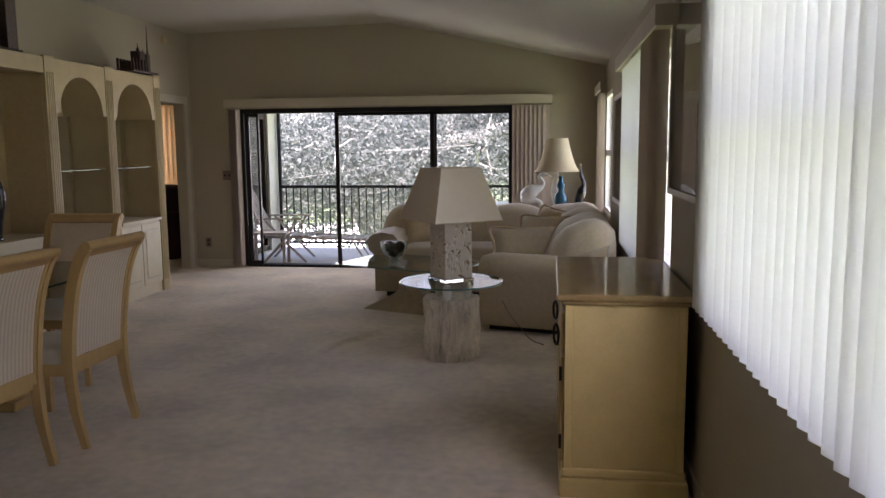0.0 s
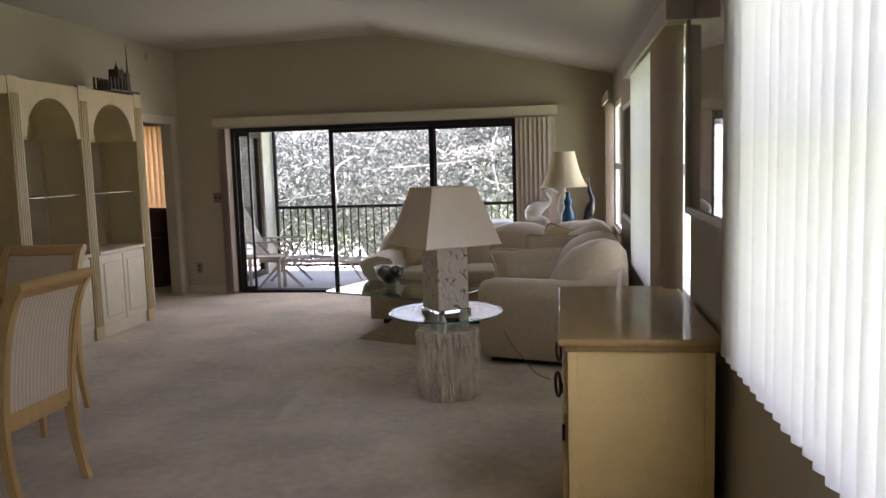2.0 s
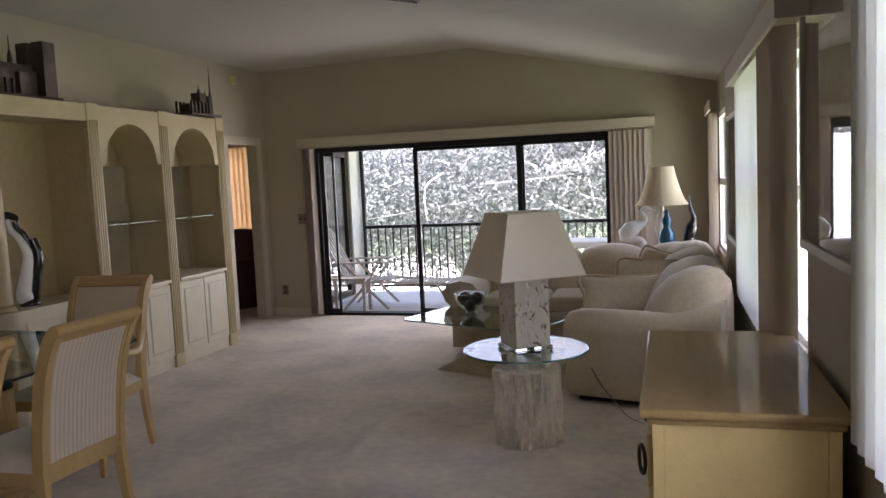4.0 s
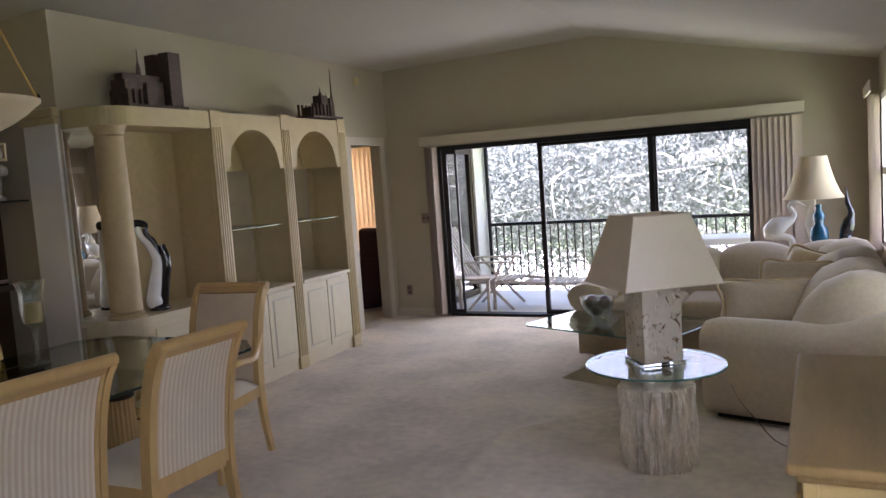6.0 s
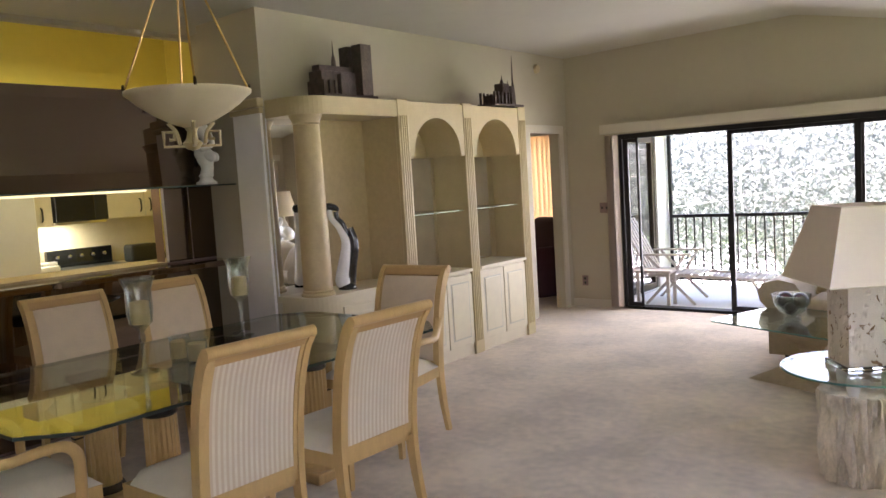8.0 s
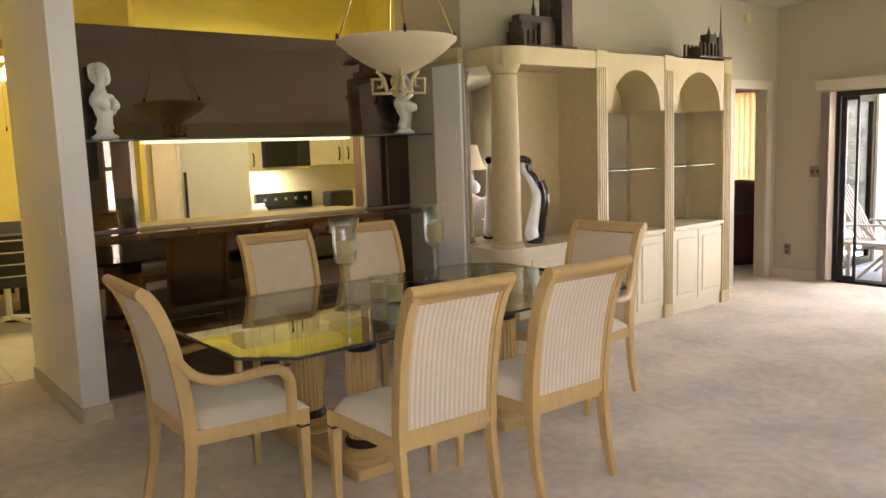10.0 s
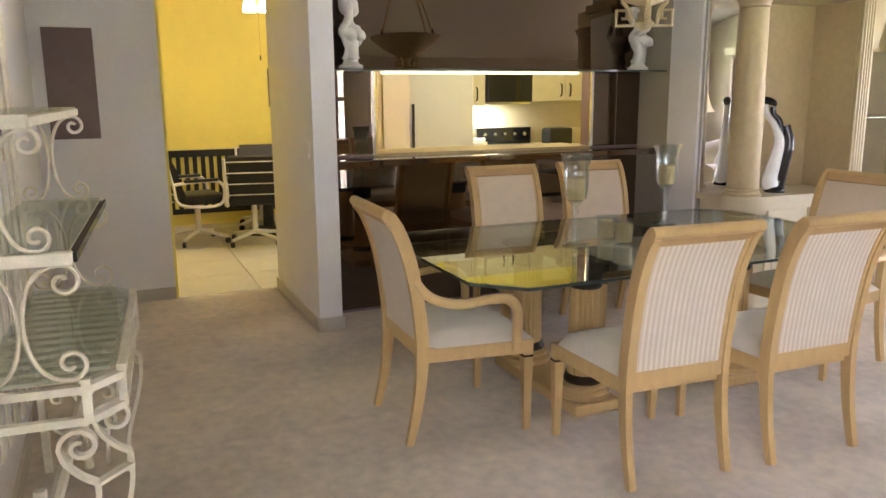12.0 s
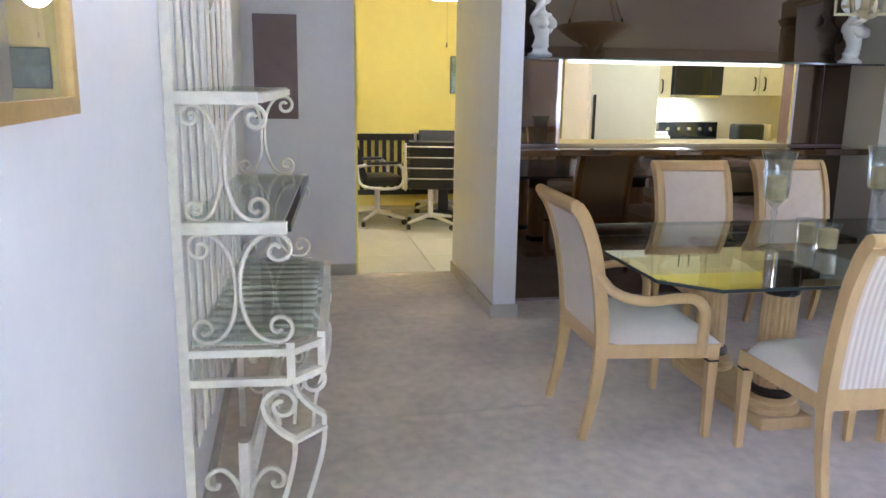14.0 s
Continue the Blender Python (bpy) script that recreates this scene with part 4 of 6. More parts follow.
# ---- stump table and lamp ----
def bark_wave(a, z):
    p = Vector((2.6 * math.cos(a), 2.6 * math.sin(a), 1.3 * z))
    groove = abs(noise.noise(p * 2.6 + Vector((0, 0, 7))))
    fine = noise.noise(Vector((9 * math.cos(a), 9 * math.sin(a), 3 * z)))
    return 1 - 0.20 * max(0, 0.30 - groove) / 0.30 + 0.022 * fine + 0.03 * noise.noise(p * 6)


def stump_table():
    t = thing("end_table", "round glass end table on a bark-textured stone stump", "end table", pose(-0.735, 5.81, 0))
    prof = [(0.205, 0.0), (0.21, 0.02)] + [(0.205 + 0.005 * math.sin(0.14 * k), 0.02 + 0.4 * k / 40) for k in range(1, 41)] + [(0.195, 0.435), (0.15, 0.43), (0.12, 0.41)]
    part("stump", lathe(prof, 160, wave=bark_wave), STONE, t, "pale coral stone carved like bark", 70)
    for k in range(3):
        a = 2.1 * k + 0.4
        part("spacer", lathe([(0.02, 0.42), (0.03, 0.46), (0.034, 0.5), (0.02, 0.537)], 14, (0.12 * math.cos(a), 0.12 * math.sin(a), 0)), PLASTER, t, "", 60)
    part("glass_top", lathe([(0.002, 0.5500), (0.365, 0.5501)], 64, caps=False), GLASS_ROUND, t)
    part("glass_rim", lathe([(0.357, 0.5385), (0.369, 0.541), (0.369, 0.547), (0.363, 0.5505)], 64, caps=False), GLASS_EDGE, t, "green glass edge", 60)


stump_table()


def square_ring(w, z):
    return [(w / 2, -w / 2, z), (w / 2, w / 2, z), (-w / 2, w / 2, z), (-w / 2, -w / 2, z)]


def stone_lamp():
    t = thing("table_lamp", "pitted stone block lamp with a tapered linen shade", "table lamp", pose(-0.735, 5.80, 0.551, 0, 0, 37))
    part("acrylic_foot", B(-0.12, 0.12, -0.12, 0.12, 0.0, 0.028, bevel=0.004), GLASS_EDGE_CLEAR, t, "clear acrylic foot")
    blk = bmesh.new()
    w, h, n = 0.215, 0.395, 22
    rnd = random.Random(4)
    pits = [(rnd.uniform(-0.09, 0.09), rnd.uniform(0.03, h - 0.02), rnd.uniform(0.008, 0.02), rnd.uniform(0.4, 1)) for _ in range(26)]
    for face in range(4):
        rows = []
        for i in range(n + 1):
            row = []
            for j in range(n * 2 + 1):
                u, z = -w / 2 + w * i / n, h * j / (2 * n)
                d = 0.0
                if 0 < i < n and 0 < j < 2 * n:
                    for k, (pu, pz, pr, pd) in enumerate(pits):
                        uu = (pu * (-1 if face % 2 else 1))
                        zz = pz if face < 2 else h - pz
                        q = math.hypot((u - uu) * 1.6, z - zz)
                        if q < pr:
                            d = max(d, 0.012 * pd * (1 - q / pr) ** 0.5)
                p = Vector((u, -w / 2 + d, z + 0.028))
                row.append(blk.verts.new(Matrix.Rotation(face * math.pi / 2, 3, "Z") @ p))
            rows.append(row)
        for i in range(n):
            for j in range(2 * n):
                blk.faces.new((rows[i][j], rows[i + 1][j], rows[i + 1][j + 1], rows[i][j + 1]))
    blk.faces.new([blk.verts.new(p) for p in square_ring(w, h + 0.028)])
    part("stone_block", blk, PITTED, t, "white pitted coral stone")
    part("neck", lathe([(0.012, 0.42), (0.012, 0.52)], 12), BRONZE, t)
    part("bulb", lathe([(0.014, 0.52), (0.03, 0.56), (0.028, 0.59), (0.005, 0.615)], 14), PLASTER, t, "", 60)
    sh = bmesh.new()
    for o in (0.0, 0.004):
        lo = [sh.verts.new(p) for p in square_ring(0.53 - 2 * o, 0.437)]
        hi = [sh.verts.new(p) for p in square_ring(0.31 - 2 * o, 0.795)]
        for i in range(4):
            j = (i + 1) % 4
            sh.faces.new((lo[i], lo[j], hi[j], hi[i]) if o == 0 else (lo[j], lo[i], hi[i], hi[j]))
    part("shade", sh, SHADE_TAN, t, "tapered square linen shade")
    for w2, z in ((0.532, 0.437), (0.312, 0.795)):
        r = square_ring(w2, z)
        trim = bmesh.new()
        for i in range(4):
            tube([r[i], r[(i + 1) % 4]], 0.004, 4, bm=trim)
        part("shade_trim", trim, FABRIC, t)


GLASS_EDGE_CLEAR = clear("acrylic", (0.92, 0.96, 0.95), 0.02)
stone_lamp()


# ---- coffee table ----
def coffee_table():
    t = thing("coffee_table", "glass coffee table on a waisted tan stone base", "coffee table", pose(-1.32, 7.48, 0, 0, 0, -22))
    hx, hy, c = 0.62, 0.42, 0.06
    out = [(-hx + c, -hy), (hx - c, -hy), (hx, -hy + c), (hx, hy - c), (hx - c, hy), (-hx + c, hy), (-hx, hy - c), (-hx, -hy + c)]
    part("glass_top", prism(out, 0.428, 0.430, "z"), GLASS_TOP, t)
    rim = bmesh.new()
    for i in range(8):
        tube([(*out[i], 0.424), (*out[(i + 1) % 8], 0.424)], 0.006, 5, bm=rim)
    part("glass_rim", rim, GLASS_EDGE, t, "green glass edge")
    b = bmesh.new()
    rows = []
    for k in range(13):
        z = 0.415 * k / 12
        s = 0.42 - 0.26 * math.sin(math.pi * min(1, z / 0.40)) ** 1.2 - 0.12 * z / 0.415
        rows.append([b.verts.new((x * s * 0.9, y * s * 0.62, z)) for x, y in ((-1, -1), (1, -1), (1, 1), (-1, 1))])
    for p, q in zip(rows, rows[1:]):
        for i in range(4):
            b.faces.new((p[i], p[(i + 1) % 4], q[(i + 1) % 4], q[i]))
    b.faces.new(rows[0][::-1])
    b.faces.new(rows[-1])
    part("waisted_base", b, CORAL_TAN, t, "tan stone base narrow at the waist")


coffee_table()
bowl = thing("glass_bowl", "clear glass bowl holding dark polished hearts", "bowl", pose(-1.50, 7.56, 0.431))
part("bowl_wall", lathe([(0.05, 0.0), (0.055, 0.012), (0.03, 0.02), (0.09, 0.06), (0.125, 0.12), (0.135, 0.18), (0.131, 0.18), (0.12, 0.12), (0.085, 0.065), (0.02, 0.03)], 28), GLASS, bowl, "", 60)
WINE = material("dark_wine_lacquer", (0.05, 0.012, 0.015), 0.2, coat=0.5)
for k, (a, b, c, r) in enumerate(((-0.045, 0.0, 0.13, 0.065), (0.05, 0.02, 0.13, 0.06), (0.0, -0.04, 0.085, 0.05))):
    part("dark_ball", lathe([(r * math.sin(math.pi * i / 10) + 1e-5, -r * math.cos(math.pi * i / 10)) for i in range(11)], 16, (a, b, c)), WINE, bowl, "", 60)


# ---- corner table behind the sofa ----
ct = thing("corner_table", "small cream table behind the sofa corner", "side table", pose(0.0, 9.22, 0))
part("table_top", B(-0.42, 0.42, -0.24, 0.24, 0.73, 0.76, bevel=0.008), CREAM, ct)
for x in (-0.37, 0.37):
    for y in (-0.2, 0.2):
        part("leg", B(x - 0.025, x + 0.025, y - 0.025, y + 0.025, 0, 0.73), CREAM, ct)
bl = thing("table_lamp", "cream lamp with a bell shade on the corner table", "table lamp", pose(0.03, 9.28, 0.761))
part("lamp_base", lathe([(0.09, 0), (0.09, 0.015), (0.03, 0.04), (0.05, 0.12), (0.075, 0.22), (0.05, 0.34), (0.02, 0.40), (0.015, 0.47)], 24), PLASTER, bl, "", 60)
part("shade", lathe([(0.25, 0.45), (0.215, 0.50), (0.175, 0.60), (0.14, 0.72), (0.118, 0.82), (0.116, 0.82), (0.138, 0.72), (0.172, 0.60), (0.212, 0.50), (0.247, 0.452)], 32), SHADE_CREAM, bl,
     "cream bell shade", 60)
vase = thing("blue_vase", "blue glazed gourd vase beside the lamp", "vase", pose(0.07, 9.10, 0.761))
part("vase_body", lathe([(0.045, 0), (0.05, 0.01), (0.035, 0.03), (0.075, 0.12), (0.07, 0.19), (0.035, 0.24), (0.045, 0.28), (0.05, 0.31), (0.03, 0.34), (0.022, 0.37), (0.03, 0.40), (0.01, 0.41)], 24),
     BLUE, vase, "", 60)
fig = thing("dark_figurine", "tall dark carved bird figurine on the corner table", "figurine", pose(0.29, 9.14, 0.761))
part("carving", tube(smooth_line([(0, 0, 0), (0.0, 0, 0.06), (-0.02, 0, 0.12), (0.01, 0, 0.24), (0.03, 0, 0.32), (0.0, 0, 0.42), (-0.005, 0, 0.54)], 5),
                     [0.05, 0.04, 0.03, 0.03, 0.032, 0.04, 0.05, 0.055, 0.056, 0.055, 0.05, 0.05, 0.054, 0.056, 0.055, 0.05, 0.045, 0.035, 0.03, 0.028, 0.026, 0.024, 0.022, 0.02, 0.022, 0.02,
                      0.016, 0.012, 0.01, 0.008, 0.006], 12), BLACK, fig, "", 60)
hr = thing("heron_figurine", "white ceramic heron with a curved neck", "figurine", pose(-0.22, 9.08, 0.761))
part("heron", tube(smooth_line([(0.08, 0, 0.0), (0.06, 0, 0.12), (-0.10, 0, 0.16), (-0.02, 0, 0.24), (0.07, 0, 0.28), (0.10, 0, 0.33), (0.06, 0, 0.40), (0.11, 0, 0.43), (0.19, 0, 0.40)], 4),
                   [0.05] + [0.03] * 5 + [0.04, 0.05, 0.06, 0.075, 0.08, 0.085, 0.08, 0.07, 0.055, 0.045, 0.035, 0.03] + [0.022] * 8 + [0.024, 0.026, 0.026, 0.022, 0.012, 0.008, 0.005], 12),
     WHITE_GLAZE, hr, "", 60)


# ---- small wall things ----
def wall_plate(name, label, x, z, w, h, sockets):
    t = thing(name, label, "wall plate", pose(x, YF, z))
    part("plate", B(-w / 2, w / 2, -0.008, 0, -h / 2, h / 2, bevel=0.003), PANEL, t)
    for dx, dz in sockets:
        part("socket", B(dx - 0.012, dx + 0.012, -0.013, -0.008, dz - 0.014, dz + 0.014, bevel=0.003), BLACK_PLASTIC, t)


wall_plate("outlet", "brown double wall outlet", -4.39, 0.31, 0.075, 0.12, ((0, 0.025), (0, -0.025)))
wall_plate("light_switch", "brown double light switch plate", -4.10, 1.165, 0.12, 0.12, ((-0.028, 0), (0.028, 0)))
sd = thing("smoke_detector", "small round cream smoke detector on the wall", "smoke detector", pose(XL, 9.2, 2.76, 0, 90, 0))
part("housing", lathe([(0.05, 0.0), (0.05, 0.015), (0.042, 0.03), (0.02, 0.034)], 24), CREAM, sd, "", 50)
vent = thing("ceiling_vent", "dark louvred ceiling vent", "vent", pose(-1.86, 7.05, 2.942, 0, 12.2, 0))
part("frame", wall_mesh("x", -0.09, 0.09, -0.18, 0.18, -0.012, 0.0), PANEL, vent)
for k in range(7):
    part("slat", B(-0.16, 0.16, -0.072 + k * 0.024, -0.06 + k * 0.024, -0.02, -0.012), BRONZE, vent)


def picture(name, label, axis_m, w, h, frame_mat, mat_mat, art_mat, fw=0.04, margin=0.09):
    """A framed picture with mount and glazing; built facing -y, centred."""
    t = thing(name, label, "picture", axis_m)
    f = bmesh.new()
    for a, b, c, d in ((-w / 2, w / 2, h / 2 - fw, h / 2), (-w / 2, w / 2, -h / 2, -h / 2 + fw), (-w / 2, -w / 2 + fw, -h / 2 + fw, h / 2 - fw), (w / 2 - fw, w / 2, -h / 2 + fw, h / 2 - fw)):
        box(f, a, b, -0.03, -0.002, c, d)
    part("frame", f, frame_mat, t)
    part("mount", B(-w / 2 + fw, w / 2 - fw, -0.012, -0.004, -h / 2 + fw, h / 2 - fw), mat_mat, t)
    part("print", B(-w / 2 + fw + margin, w / 2 - fw - margin, -0.015, -0.012, -h / 2 + fw + margin, h / 2 - fw - margin), art_mat, t)
    part("glazing", B(-w / 2 + fw, w / 2 - fw, -0.021, -0.019, -h / 2 + fw, h / 2 - fw), PANE, t)


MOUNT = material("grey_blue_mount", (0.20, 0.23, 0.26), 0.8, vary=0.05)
MOUNT_DARK = material("grey_green_mount", (0.24, 0.26, 0.24), 0.8, vary=0.05)
ART = material("muted_print", (0.45, 0.36, 0.30), 0.8, scale=4, vary=0.5)
ART_PALE = material("pale_landscape_print", (0.40, 0.36, 0.34), 0.8, scale=3, vary=0.45)
ART_GREEN = material("green_poster_print", (0.06, 0.22, 0.18), 0.6, scale=6, vary=0.7, spread=(0.35, 0.45, 0.30))
picture("framed_print", "large glazed print in a slim silver frame", pose(XR, 4.02, 1.72, 0, 0, -90), 0.95, 0.95, GROOVE, MOUNT_DARK, ART, 0.03)
picture("framed_print", "glazed print in a pale frame beside the window", pose(XR, 7.68, 1.46, 0, 0, -90), 0.9, 0.98, WHITE_PAINT, MOUNT, ART, 0.035)
picture("framed_print", "landscape print in a gold frame on the white wall", pose(-1.09, YS, 1.815, 0, 0, 180), 0.62, 0.72, GOLD, MOUNT, ART_PALE, 0.024, 0.065)


# ---- figures on the wall unit ----
pg = thing("penguin_statue", "slim glossy black and white abstract bird statue", "statue", pose(-4.28, 5.81, 0.802, 0, 0, 42))
part("foot", lathe([(0.07, 0), (0.072, 0.012), (0.065, 0.035), (0.03, 0.05)], 24), BLACK, pg, "black glazed foot", 60)
white = smooth_line([(-0.02, -0.01, 0.03), (-0.035, -0.015, 0.09), (-0.01, -0.01, 0.22), (0.01, -0.01, 0.36), (-0.03, -0.01, 0.47), (-0.085, -0.01, 0.55), (-0.10, -0.01, 0.62)], 5)
part("white_neck", tube(white, [0.048 + 0.010 * math.sin(k * 0.5) if k < 7 else max(0.022, 0.050 - 0.0018 * (k - 6)) for k in range(len(white))], 16), WHITE_GLAZE, pg, "white glazed body and neck", 60)
black = smooth_line([(0.02, 0.02, 0.03), (0.045, 0.02, 0.18), (0.075, 0.02, 0.34), (0.045, 0.02, 0.47)], 5)
part("black_back", tube(black, [0.044 - 0.001 * k for k in range(len(black))], 14), BLACK, pg, "", 60)
part("second_neck", tube(smooth_line([(0.02, 0.0, 0.40), (0.0, 0.0, 0.50), (-0.04, 0.0, 0.545), (-0.05, 0.0, 0.60)], 5), 0.02, 12), BLACK, pg, "", 60)
part("head", tube(smooth_line([(-0.165, -0.01, 0.615), (-0.135, -0.01, 0.63), (-0.09, -0.01, 0.64), (-0.045, -0.005, 0.625), (-0.03, 0, 0.60)], 4),
                  [0.006, 0.014, 0.021, 0.026, 0.028, 0.030, 0.031, 0.031, 0.030, 0.028, 0.026, 0.024, 0.021, 0.018, 0.014, 0.009, 0.004], 14), BLACK, pg, "black glazed head", 60)


def cathedral(name, label, m, parts_list, spires):
    t = thing(name, label, "model building", m)
    for nm, a in parts_list:
        part(nm, B(*a, bevel=0.004), PEWTER, t)
    for x, y, z0, z1, r in spires:
        part("spire", lathe([(r, z0), (r * 0.8, z0 + (z1 - z0) * 0.3), (r * 0.3, z0 + (z1 - z0) * 0.5), (0.002, z1)], 8, (x, y, 0)), PEWTER, t)
    for k in range(5):
        part("buttress", B(-0.09, -0.07, -0.26 + k * 0.06, -0.245 + k * 0.06, 0.0, 0.13), PEWTER, t)
        part("buttress", B(0.07, 0.09, -0.26 + k * 0.06, -0.245 + k * 0.06, 0.0, 0.13), PEWTER, t)


cathedral("cathedral_model", "dark pewter model of a twin-towered cathedral", pose(-4.34, 5.95, 2.261),
          [("plinth", (-0.12, 0.12, -0.29, 0.29, 0, 0.025)), ("nave", (-0.07, 0.07, -0.26, 0.1, 0.025, 0.20)), ("transept", (-0.11, 0.11, -0.1, -0.02, 0.025, 0.18)),
           ("roof", (-0.04, 0.04, -0.25, 0.1, 0.20, 0.245)), ("tower", (-0.12, -0.02, 0.12, 0.24, 0.025, 0.42)), ("tower", (0.02, 0.12, 0.12, 0.24, 0.025, 0.42)),
           ("gallery", (-0.02, 0.02, 0.13, 0.23, 0.025, 0.30))], [(0, -0.06, 0.24, 0.44, 0.02)])
cathedral("cathedral_model", "dark pewter model church with one tall tower", pose(-4.20, 7.98, 2.261),
          [("plinth", (-0.10, 0.10, -0.28, 0.22, 0, 0.02)), ("nave", (-0.05, 0.05, -0.24, -0.02, 0.02, 0.10)), ("hall", (-0.05, 0.05, -0.06, 0.05, 0.02, 0.22)), ("gate", (-0.06, 0.06, 0.07, 0.13, 0.02, 0.2))],
          [(0, 0.19, 0.0, 0.50, 0.028), (0, 0.0, 0.22, 0.30, 0.02), (0, 0.1, 0.2, 0.26, 0.015)])


# ---- glass candle holders on the dining table ----
def hurricane(m):
    t = thing("hurricane_candle", "tall clear glass candle holder with a layered candle", "candle holder", m, "hurricane candles")
    part("glass", lathe([(0.065, 0.0), (0.066, 0.006), (0.012, 0.02), (0.009, 0.14), (0.018, 0.17), (0.01, 0.19), (0.02, 0.205), (0.055, 0.24), (0.062, 0.3), (0.062, 0.4), (0.082, 0.46), (0.079, 0.46),
                         (0.058, 0.4), (0.058, 0.3), (0.05, 0.245), (0.01, 0.215)], 28, caps=False), GLASS, t, "", 60)
    part("candle", lathe([(0.042, 0.235), (0.046, 0.26), (0.045, 0.34), (0.035, 0.345), (0.002, 0.335)], 20), WAX, t, "amber layered candle", 50)


hurricane(pose(-3.46, 3.61, 0.751))
hurricane(pose(-3.785, 4.44, 0.751))


def votive(m):
    t = thing("votive_candle", "amber candle in a low clear glass", "candle holder", m, "votive candles")
    part("glass", lathe([(0.045, 0), (0.048, 0.01), (0.052, 0.11), (0.06, 0.125), (0.057, 0.125), (0.048, 0.11), (0.044, 0.014), (0.002, 0.012)], 24), GLASS, t, "", 60)
    part("candle", lathe([(0.043, 0.015), (0.046, 0.1), (0.03, 0.105), (0.002, 0.095)], 20), WAX, t, "", 50)


votive(pose(-3.51, 3.84, 0.751))
votive(pose(-3.37, 3.845, 0.751))


# ---- chandelier ----
def chandelier():
    t = thing("bowl_chandelier", "cream alabaster bowl chandelier on bronze rods", "chandelier", pose(-3.52, 4.03, 0.02) @ Matrix.Diagonal((1.04, 1.04, 1, 1)))
    part("bowl", lathe([(0.03, 1.92), (0.10, 1.945), (0.18, 1.99), (0.25, 2.04), (0.285, 2.075), (0.305, 2.09), (0.308, 2.105), (0.298, 2.105), (0.275, 2.08), (0.18, 2.01), (0.02, 1.95)], 48), SHADE_CREAM, t,
         "cream ribbed alabaster bowl", 60)
    part("finial", lathe([(0.002, 1.80), (0.03, 1.81), (0.05, 1.84), (0.03, 1.86), (0.022, 1.9), (0.035, 1.92)], 20), CREAM, t, "", 60)
    for k in range(4):
        a = math.pi / 4 + math.pi / 2 * k + 0.3
        c, s = math.cos(a), math.sin(a)
        part("rod", tube([(0.295 * c, 0.295 * s, 2.12), (0.02 * c, 0.02 * s, 2.84)], 0.0055, 6), GOLD, t)
        part("rod_clip", lathe([(0.008, 2.098), (0.009, 2.12), (0.005, 2.14)], 10, (0.302 * c, 0.302 * s, 0)), BRONZE, t)
        key = [(0.03, 1.825), (0.135, 1.825), (0.135, 1.90), (0.085, 1.90), (0.085, 1.86), (0.11, 1.86)]
        part("key_bracket", tube([(r * c, r * s, z) for r, z in key], 0.010, 4), CREAM, t, "Greek key bracket")
        part("arm", tube(smooth_line([(0.06 * c, 0.06 * s, 1.835), (0.075 * c, 0.075 * s, 1.90), (0.11 * c, 0.11 * s, 1.945)], 4), 0.010, 6), CREAM, t)
    part("canopy", lathe([(0.03, 2.82), (0.07, 2.90), (0.07, 2.955)], 20), BRONZE, t, "", 40)


chandelier()


